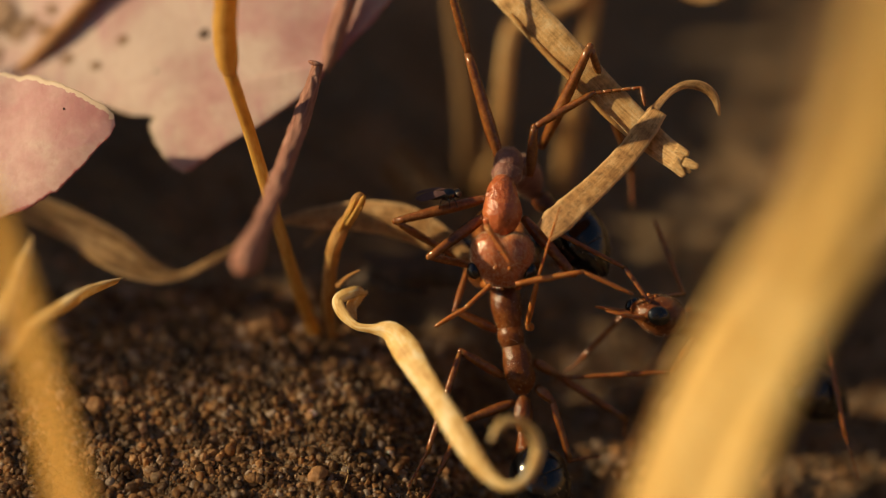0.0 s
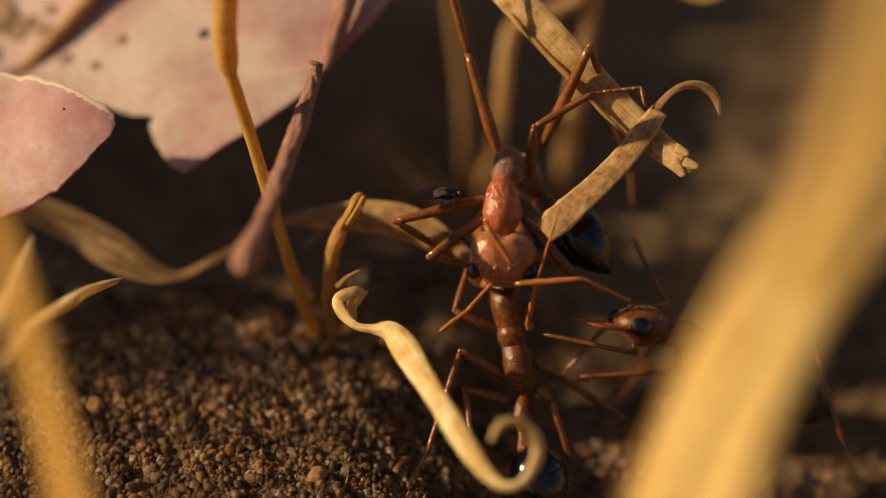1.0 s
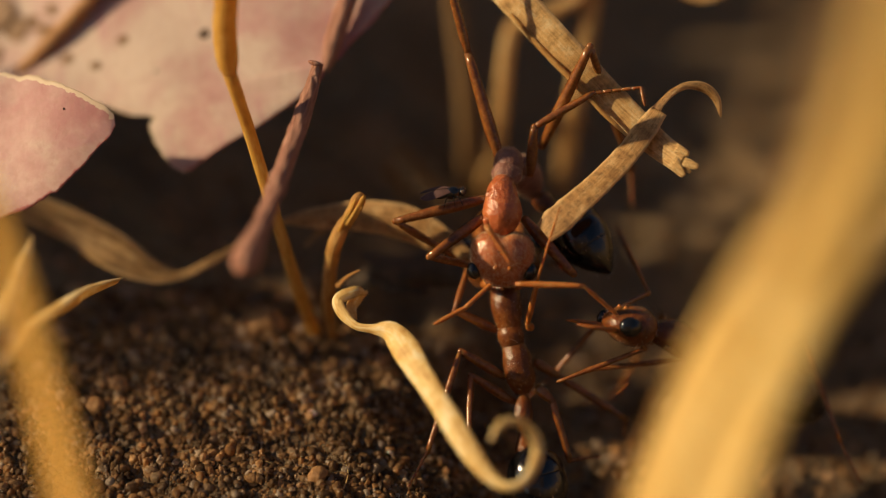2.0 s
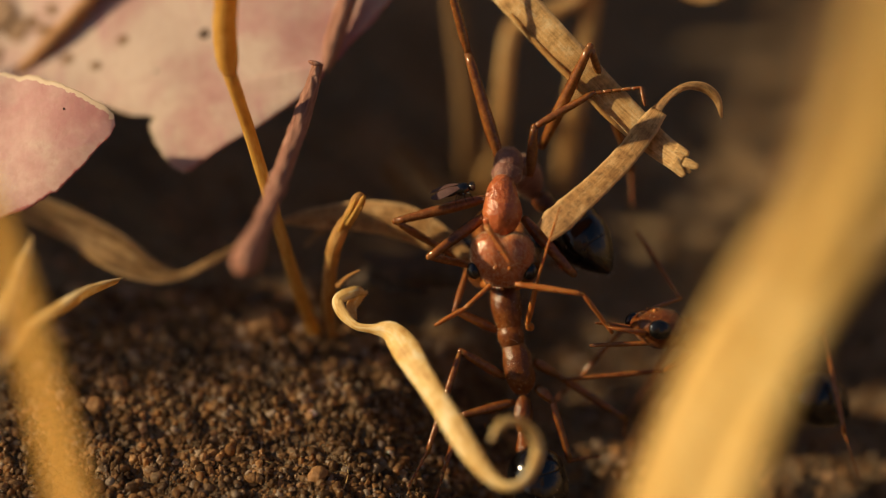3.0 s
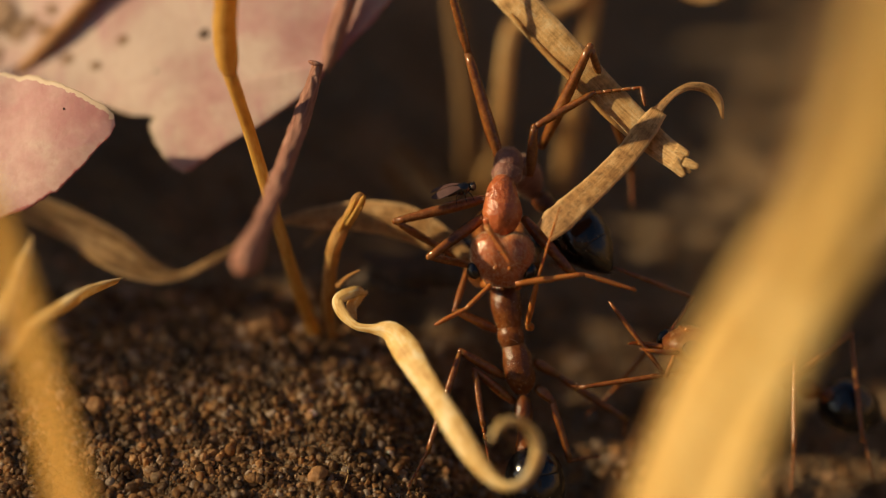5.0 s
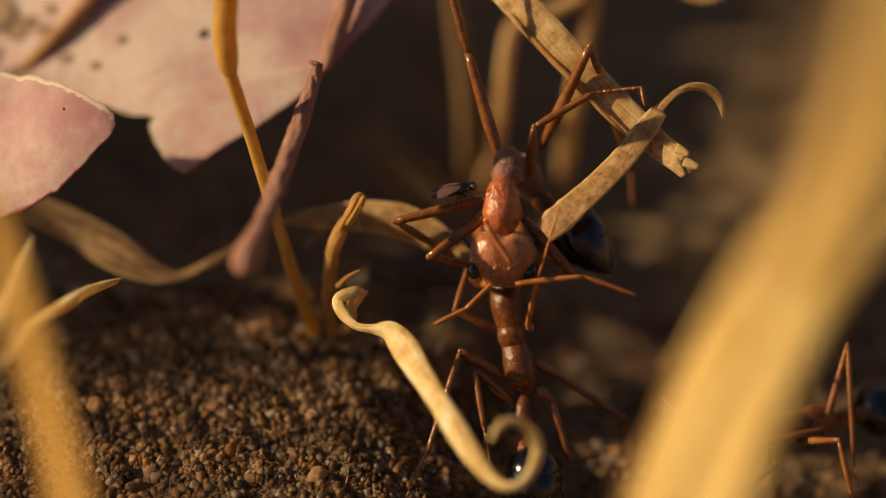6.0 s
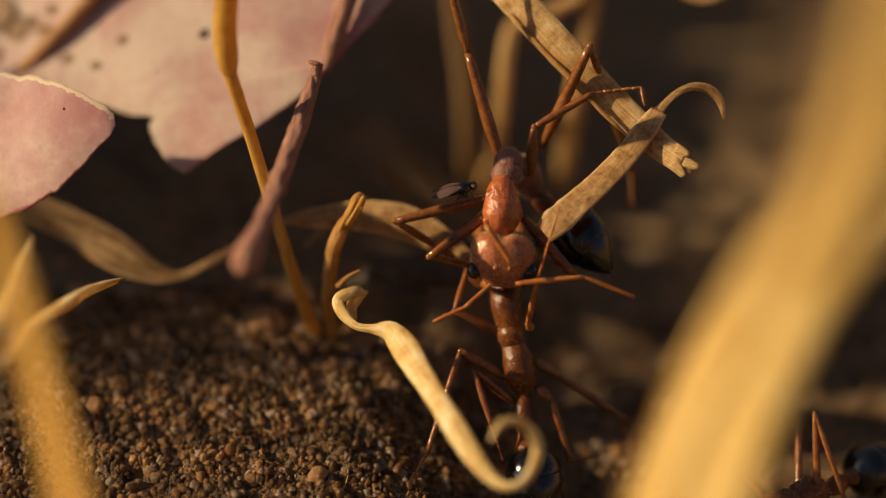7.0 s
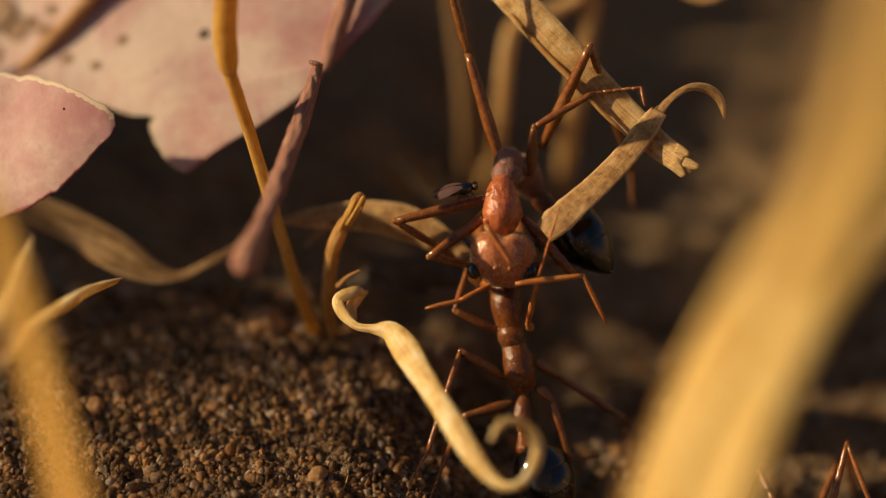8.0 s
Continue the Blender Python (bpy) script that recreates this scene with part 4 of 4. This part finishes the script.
thorax_of(ant_b, TO_CAMERA,
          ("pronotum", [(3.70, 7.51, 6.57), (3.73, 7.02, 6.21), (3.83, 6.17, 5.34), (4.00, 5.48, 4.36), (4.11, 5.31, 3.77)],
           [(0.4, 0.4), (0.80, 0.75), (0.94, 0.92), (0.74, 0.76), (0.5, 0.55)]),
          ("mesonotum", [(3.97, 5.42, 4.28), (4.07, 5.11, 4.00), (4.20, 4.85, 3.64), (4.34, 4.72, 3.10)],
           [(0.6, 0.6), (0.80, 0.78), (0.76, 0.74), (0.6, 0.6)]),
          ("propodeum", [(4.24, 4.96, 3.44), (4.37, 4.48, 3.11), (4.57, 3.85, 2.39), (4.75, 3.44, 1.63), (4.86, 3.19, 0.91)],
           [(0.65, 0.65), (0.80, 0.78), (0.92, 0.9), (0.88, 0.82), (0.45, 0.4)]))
waist_of(ant_b, [(4.86, 3.31, 1.08), (4.84, 2.21, 0.21), (4.80, 1.02, -0.79), (4.96, 0.20, -1.44)], TO_CAMERA, 0.92)
gaster_b = gaster_of(ant_b, (5.12, 0.38, -1.01), (6.80, -2.71, -4.72), TO_CAMERA, 1.75)
Limb(ant_b, [(3.29, 5.45, 3.96), (0.72, 5.65, 5.30), (1.44, 7.75, 6.73), (1.51, 8.56, 7.01)], 0.27, hairy=8)
Limb(ant_b, [(3.73, 3.66, 1.76), (1.05, 3.77, 3.65), (-0.91, -0.86, -0.34), (-2.08, -2.06, -2.05)], 0.27, hairy=14)
kick = Limb(ant_b, [(4.31, 2.95, 0.40), (1.29, 1.76, -0.08), (-0.13, -1.05, -1.49), (-0.98, -2.60, -2.82)], 0.27, hairy=14)
Limb(ant_b, [(5.30, 4.71, 4.65), (5.08, 4.38, 5.23), (5.56, 4.52, 8.22), (6.86, 5.77, 12.79)], 0.24, "leg", ("femur", "tibia"), AMBER, hairy=10)
Limb(ant_b, [(5.52, 4.53, 2.30), (6.92, 4.53, 1.26), (11.22, 3.77, -1.57), (11.16, 3.95, -3.06)], 0.30, hairy=12)
Limb(ant_b, [(5.67, 3.33, 1.28), (6.61, 2.52, 0.83), (7.66, 0.78, -2.36), (9.57, 1.69, -2.80)], 0.30, hairy=12)

# third ant, walking about; built facing +x with its neck at the origin
ant_c = thing("ant", "red and black bull ant walking with open jaws", "ant", (0, 0, 0), "ants")
head_of(ant_c, (0, 0, 0), (3.1, 0, -0.5), (0, 0, 1), 0.6, eyes=1.12)
thorax_of(ant_c, (0, 0, 1),
          ("pronotum", [(0.1, 0, -0.1), (-0.5, 0, -0.1), (-1.6, 0, 0), (-2.7, 0, -0.1), (-3.2, 0, -0.2)],
           [(0.35, 0.35), (0.7, 0.7), (1.1, 1.0), (0.95, 0.9), (0.5, 0.5)]),
          ("mesonotum", [(-2.6, 0, -0.2), (-3.1, 0, -0.1), (-3.6, 0, -0.1), (-4.1, 0, -0.2)], [(0.5, 0.5), (0.85, 0.8), (0.85, 0.8), (0.5, 0.5)]),
          ("propodeum", [(-3.8, 0, -0.2), (-4.4, 0, -0.2), (-5.4, 0, -0.3), (-6.2, 0, -0.6), (-6.6, 0, -0.8)],
           [(0.6, 0.6), (0.9, 0.85), (0.95, 0.95), (0.8, 0.8), (0.4, 0.4)]))
waist_of(ant_c, [(-6.4, 0, -0.9), (-7.6, 0, -0.8), (-8.8, 0, -0.9), (-9.4, 0, -0.9)], (0, 0, 1), 0.95)
gaster_of(ant_c, (-9.1, 0, -0.9), (-13.8, 0, -1.6), (0, 0, 1), 1.75)
c_far = Limb(ant_c, [(2.6, -0.7, 0.2), (3.6, -4.0, 1.2), (6.6, -7.7, 3.4)], 0.24, "antenna", ("flagellum",), None, FEELER)
c_near = Limb(ant_c, [(2.6, 0.7, 0.2), (3.4, 3.2, 0.5), (8.5, 5.2, -0.3)], 0.24, "antenna", ("flagellum",), None, FEELER)
c_fore = Limb(ant_c, [(-1.0, 0.8, -0.8), (0.5, 3.0, -0.5), (6.5, 4.2, -1.5), (7.5, 4.3, -1.8)], 0.21, hairy=10)
for s in (-1, 1):
    if s < 0:
        Limb(ant_c, [(-1.0, -0.8, -0.8), (1.2, -3.4, 0.2), (2.4, -5.2, -4.5), (3.2, -6.0, -6.5)], 0.21, hairy=10)
    Limb(ant_c, [(-3.4, s * 0.8, -0.9), (-3.0, s * 4.4, 1.0), (-3.2, s * 6.8, -4.0), (-3.0, s * 8.0, -6.3)], 0.21, hairy=10)
c_hind = [Limb(ant_c, [(-5.2, s * 0.8, -1.0), (-8.6, s * 4.0, 2.4), (-10.6, s * 6.0, -3.6), (-11.8, s * 6.8, -6.0)], 0.21, hairy=10) for s in (-1, 1)]


# ---- fly ----
def fly():
    """A small dark fly, built facing +x about its feet."""
    ob = thing("fly", "tiny black fly with folded smoky wings on an ant's leg", "fly", (0, 0, 0))
    body = sub("thorax", ball((0.15, 0, 0.42), (0.38, 0.30, 0.30), (1, 0, 0.2)), BLACK, ob, (0, 0, 0))
    sub("abdomen", ball((-0.35, 0, 0.36), (0.42, 0.2, 0.18), (1, 0, 0.15)), BLACK, ob, (0, 0, 0))
    head = sub("head", ball((0.60, 0, 0.44), (0.17, 0.24, 0.2)), BLACK, ob, (0, 0, 0))
    for s in (-1, 1):
        sub("eye", ball((0.63, s * 0.14, 0.46), (0.13, 0.10, 0.15)), GALL, head, (0, 0, 0), "dark red eye")
        sub("wing", strip([(0.15, s * 0.12, 0.62), (-0.4, s * 0.22, 0.62), (-1.0, s * 0.26, 0.50), (-1.35, s * 0.2, 0.42)], [0.1, 0.42, 0.46, 0.1],
                          face=(0, s * 0.3, 1), thick=0.02), WING, ob, (0, 0, 0), "smoky clear wing")
        for k, f in enumerate((0.45, 0.1, -0.4)):
            sub("leg", loft([(0.2 - 0.08 * k, s * 0.12, 0.3), (0.1 + f * 0.7, s * 0.42, 0.38), (0.1 + f, s * 0.5, 0.0)], [0.03, 0.03, 0.015], (0.1, 0.2, 1), 3, 6),
                BLACK, ob, (0, 0, 0))
    return ob


gnat = fly()
for bit in [o for o in gnat.children_recursive if o.parent == gnat]:
    bit.scale = (1.3, 1.3, 1.3)


# ---- what moves ----
def facing(nose, tail, ahead=1.5, lean=0.0):
    """The pose of a body that points from tail to nose; ahead: how far its nose point lies before its origin, in millimetres."""
    n, t = Vector(nose), Vector(tail)
    x = (n - t).normalized()
    z = (Vector((0, 0, 1)) - x * x.z).normalized()
    m = Matrix((x, z.cross(x), z)).transposed().to_4x4()
    return Matrix.Translation((n - x * ahead) * MM) @ m @ pose(0, 0, 0, lean)


def local(m, *spots):
    """World millimetres to a thing's own."""
    back = m.inverted()
    return [back @ (Vector(p) * MM) / MM for p in spots]


def motions():
    # third ant: head and abdomen, time by time
    route = [
        (0.0, facing((12.89, 4.69, 6.01), (25.34, 6.85, -1.53), lean=28)),
        (0.6, facing((12.36, 4.37, 5.91), (25.17, 6.65, -1.82), lean=28)),
        (0.9, facing((12.02, 4.10, 5.69), (24.99, 6.65, -1.82), lean=28)),
        (1.2, facing((11.40, 3.94, 5.81), (24.81, 6.65, -1.82), lean=28)),
        (1.5, facing((10.99, 3.90, 5.76), (24.64, 6.65, -1.82), lean=28)),
        (1.7, facing((10.99, 3.90, 5.76), (24.64, 6.65, -1.82), lean=28)),
        (2.8, facing((12.54, 4.26, 5.57), (24.99, 6.75, -1.67), lean=28)),
        (3.1, facing((13.05, 4.10, 5.35), (25.17, 6.81, -1.59), lean=28)),
        (3.4, facing((13.49, 4.06, 5.30), (25.34, 6.81, -1.59), lean=28)),
        (3.7, facing((14.13, 4.10, 5.35), (25.69, 6.77, -1.64), lean=28)),
        (4.0, facing((14.40, 4.18, 5.46), (26.05, 6.71, -1.73), lean=28)),
        (4.2, facing((14.57, 4.14, 5.41), (26.75, 6.69, -1.76), lean=28)),
        (4.4, facing((14.40, 4.22, 5.52), (26.82, 6.65, -1.82), lean=28)),
        (4.7, facing((14.40, 4.12, 5.38), (26.82, 6.61, -1.87), lean=28)),
        (5.8, facing((17.00, 0.45, 0.67), (26.52, 6.18, -1.62), lean=8)),
        (6.2, facing((17.16, -1.48, -0.35), (26.35, 5.15, -1.34), lean=8)),
        (6.6, facing((17.08, -3.62, -1.67), (25.42, 3.45, -2.02), lean=8)),
        (7.0, facing((16.73, -5.54, -2.67), (25.26, 1.49, -3.08), lean=8)),
        (7.4, facing((16.09, -3.44, -3.15), (26.36, -0.03, -3.51), lean=8)),
        (7.7, facing((15.95, -3.71, -3.53), (26.60, -0.34, -3.95), lean=8)),
        (8.0, facing((16.15, -3.98, -3.92), (27.38, -0.73, -4.51), lean=8)),
    ]
    walk(ant_c, route)
    far = {0.0: ((16.31, 8.28, 4.87), (13.11, 11.49, 7.71)), 0.6: ((16.66, 7.82, 4.22), (15.41, 10.79, 6.71)), 0.9: ((16.14, 7.88, 4.30), (12.62, 10.29, 6.00)),
           1.2: ((15.66, 8.14, 4.67), (11.09, 11.23, 7.34)), 1.5: ((14.72, 7.58, 3.88), (13.44, 10.07, 7.42)), 1.7: ((13.85, 8.58, 5.30), (11.33, 11.33, 7.48)),
           2.8: ((15.41, 8.32, 4.93), (11.75, 11.05, 7.08)), 3.1: ((16.21, 8.34, 4.95), (11.96, 11.15, 7.22)), 3.4: ((14.24, 8.78, 5.58), (10.04, 10.09, 5.71)),
           3.7: ((16.45, 8.93, 5.81), (12.48, 11.65, 7.94)), 4.0: ((16.56, 9.17, 6.15), (11.43, 11.09, 7.14)), 4.2: ((15.66, 9.21, 6.20), (10.53, 10.35, 6.08)),
           4.4: ((16.90, 9.03, 5.95), (12.97, 11.73, 8.05)), 4.7: ((16.87, 8.88, 5.72), (12.31, 11.59, 7.85)), 7.4: ((14.64, 2.25, 1.48), (12.34, 4.80, 3.38)),
           7.7: ((14.30, 1.57, 0.51), (10.12, 4.50, 2.96))}
    near = {0.0: ((11.00, 5.72, 8.19), (7.96, 6.69, 9.57)), 0.6: ((10.32, 4.46, 6.39), (7.29, 5.04, 7.22)), 0.9: ((12.01, 3.11, 4.46), (5.94, 3.40, 4.87)),
            1.2: ((10.66, 2.91, 4.18), (5.26, 3.40, 4.87)), 1.5: ((11.00, 2.82, 4.04), (5.43, 3.92, 5.62)), 1.7: ((11.81, 2.68, 3.85), (7.59, 2.27, 3.27)),
            2.8: ((14.03, 3.01, 4.32), (9.31, 3.40, 4.87)), 3.1: ((14.68, 3.26, 4.68), (9.34, 3.01, 4.32)), 3.4: ((14.78, 3.16, 4.54), (9.45, 2.20, 3.16)),
            3.7: ((14.91, 3.01, 4.32), (11.81, 1.56, 2.24)), 4.0: ((15.01, 3.43, 4.92), (9.68, 2.47, 3.54)), 4.2: ((15.25, 3.43, 4.92), (11.03, 1.81, 2.60)),
            4.4: ((13.93, 3.53, 5.06), (8.03, 3.01, 4.32)), 4.7: ((13.36, 3.55, 5.09), (9.38, 3.92, 5.62))}
    reach = ((14.28, 3.87, 2.93), (7.75, 4.05, 1.45), (6.91, 4.29, 1.27))
    hind = {t: ((22.20, 6.59, 2.46), (24.98, 0.96, -3.84)) for t in (0.0, 0.6, 0.9, 1.2, 1.5, 1.7, 2.8, 3.1, 3.4)}
    hind.update({t: ((23.55, 6.23, 1.95), (25.60, 0.96, -3.84)) for t in (3.7, 4.0, 4.2, 4.4, 4.7)})
    hind.update({5.8: ((24.16, 4.61, 1.37), (25.02, -0.20, -3.76)), 6.2: ((23.86, 3.78, 1.93), (24.72, -0.91, -3.02)), 6.6: ((23.43, 2.87, 2.38), (24.22, -1.44, -2.04)), 7.0: ((22.16, 1.56, 2.24), (23.35, -1.05, -1.49)),
                 7.4: ((24.45, 1.94, 1.04), (25.67, -1.44, -2.04)), 7.7: ((24.25, 1.86, 0.93), (25.17, -1.63, -2.32)), 8.0: ((24.72, 1.58, 0.54), (25.50, -2.22, -3.14))})
    for limb, goals in ((c_hind[1], hind), (c_far, far), (c_near, near), (c_fore, {t: reach for t, _ in route if t < 5})):
        rows = []
        side = limb.j[0].y * 2
        folded = (limb.j[0] + Vector((0.6, side, 0.8)), limb.j[0] + Vector((-2.0, side * 2, 1.5)))
        for t, m in route:
            rows.append((t, *local(m, *goals[t])) if t in goals else (t, *(folded if len(limb.j) == 3 else limb.j[1:])))
        limb.swing(rows)
    # hind leg of the ant below
    kick.swing([(0.0, (1.29, 1.76, -0.08), (-0.13, -1.05, -1.49)), (0.5, (1.29, 1.86, 0.06), (0.20, -1.05, -1.49)), (1.0, (1.22, 2.44, 1.76), (1.72, -0.09, -0.10)), (1.5, (1.15, 3.12, 2.74), (1.55, 0.30, 0.45)),
                (2.8, (1.15, 3.03, 2.60), (1.55, 0.30, 0.45)), (3.0, (1.29, 1.96, 0.20), (0.20, -0.86, -1.21)), (3.5, (1.23, 2.42, 0.87), (0.03, -0.47, -0.66)),
                (3.7, (1.23, 2.84, 1.45), (0.54, -0.47, -0.66)), (4.0, (1.43, 3.61, 3.43), (2.06, 0.69, 1.00)), (4.5, (1.29, 3.42, 3.15), (2.50, -0.09, -0.10)), (5.8, (1.29, 3.42, 3.15), (2.63, -0.28, -0.38)),
                (6.5, (1.29, 3.42, 3.15), (2.77, -0.38, -0.52)), (7.0, (1.36, 3.32, 3.01), (3.41, -0.47, -0.66)), (7.5, (1.29, 3.12, 2.74), (2.23, -0.09, -0.10)), (8.0, (1.23, 1.90, 0.11), (0.03, -0.86, -1.21))])
    arm.swing([(0.0, (8.34, 4.32, 9.15), (11.16, 3.81, 7.90)), (0.5, (8.12, 3.90, 9.07), (10.90, 3.72, 7.77)), (1.5, (7.91, 3.60, 9.00), (10.23, 3.62, 7.63)),
               (2.8, (8.11, 3.16, 8.37), (9.22, 3.04, 6.81)), (3.5, (8.18, 3.18, 8.40), (10.39, 2.47, 5.99)), (4.0, (8.12, 3.48, 8.47), (9.89, 3.04, 6.81)),
               (4.4, (8.41, 4.24, 9.04), (10.90, 4.00, 8.18)), (4.7, (8.54, 4.26, 9.06), (11.40, 3.95, 8.10)), (5.8, (8.47, 4.18, 8.95), (11.06, 3.85, 7.96)),
               (7.2, (8.41, 4.14, 8.90), (10.73, 3.81, 7.90)), (8.0, (8.47, 4.20, 8.98), (8.76, 3.89, 8.01))])
    feeler.swing([(0.0, (1.37, 3.65, 6.98), (-0.40, 2.88, 6.22)), (1.0, (1.41, 3.52, 6.79), (-0.27, 2.65, 5.89)), (1.5, (1.21, 3.60, 6.90), (-1.07, 2.80, 6.11)),
                  (2.8, (1.37, 3.65, 6.98), (-0.47, 2.88, 6.22)), (3.5, (1.34, 3.65, 6.98), (-0.64, 2.92, 6.28)), (4.5, (1.41, 3.64, 6.95), (-0.44, 2.90, 6.25)), (5.8, (1.41, 3.64, 6.95), (-0.54, 2.92, 6.28)),
                  (7.0, (1.34, 3.67, 7.01), (-0.70, 2.98, 6.36)), (7.5, (1.07, 3.75, 7.12), (-1.20, 3.24, 6.74)), (8.0, (0.87, 3.85, 7.26), (-1.57, 3.40, 6.96))])
    # abdomens sway a little
    def sway(ob, front, rest, rows):
        f, r = Vector(front), Vector(rest) - Vector(front)
        home = ob.location.copy()
        walk(ob, [(t, Matrix.Translation(home) @ r.rotation_difference(Vector(p) - f).to_matrix().to_4x4()) for t, p in rows])

    sway(gaster_b, (5.12, 0.38, -1.01), (6.80, -2.71, -4.72),
         [(0.0, (6.91, -2.71, -4.72)), (1.0, (6.91, -2.71, -4.72)), (1.5, (6.47, -2.77, -4.80)), (3.5, (6.57, -2.77, -4.80)), (4.5, (6.16, -2.81, -4.86)), (7.0, (6.16, -2.81, -4.86)), (7.6, (6.80, -2.77, -4.80)), (8.0, (7.65, -2.61, -4.58))])
    sway(gaster_a, (6.93, 10.60, 9.57), (10.18, 7.17, 6.94), [(0.0, (9.77, 7.17, 6.94)), (0.7, (10.11, 7.19, 6.97)), (8.0, (10.18, 7.17, 6.94))])
    # the strip's hooked tip uncurls a little
    home = hook_tip.location.copy()
    walk(hook_tip, [(t, Matrix.Translation(home + Vector((dx * MM, 0, 0))) @ Matrix.Rotation(radians(turn), 4, Vector((0, 0.82, -0.57)))) for t, dx, turn in ((0.0, -0.08, -0.6), (3.5, 0.06, 1.0), (8.0, 0.22, 2.2))])
    # fly: a few short steps along the leg
    def stand(x, y, k):
        return facing(x, y, 0.0, k)

    walk(gnat, [(0.0, stand((0.14, 8.33, 11.39), (-3.08, 8.21, 11.22), 0)), (1.0, stand((0.20, 8.35, 11.42), (-3.08, 8.21, 11.22), 0)), (1.7, stand((0.27, 8.35, 11.42), (-3.08, 8.21, 11.22), 0)),
                (2.8, stand((1.01, 8.50, 11.64), (-1.72, 8.15, 11.14), 0)), (3.5, stand((1.08, 8.50, 11.64), (-1.72, 8.15, 11.14), 0)), (6.5, stand((1.12, 8.52, 11.67), (-1.72, 8.19, 11.20), 0)),
                (7.5, stand((1.18, 8.52, 11.67), (-1.66, 8.17, 11.17), 0)), (8.0, stand((1.22, 8.52, 11.67), (-1.62, 8.17, 11.17), 0))])


motions()
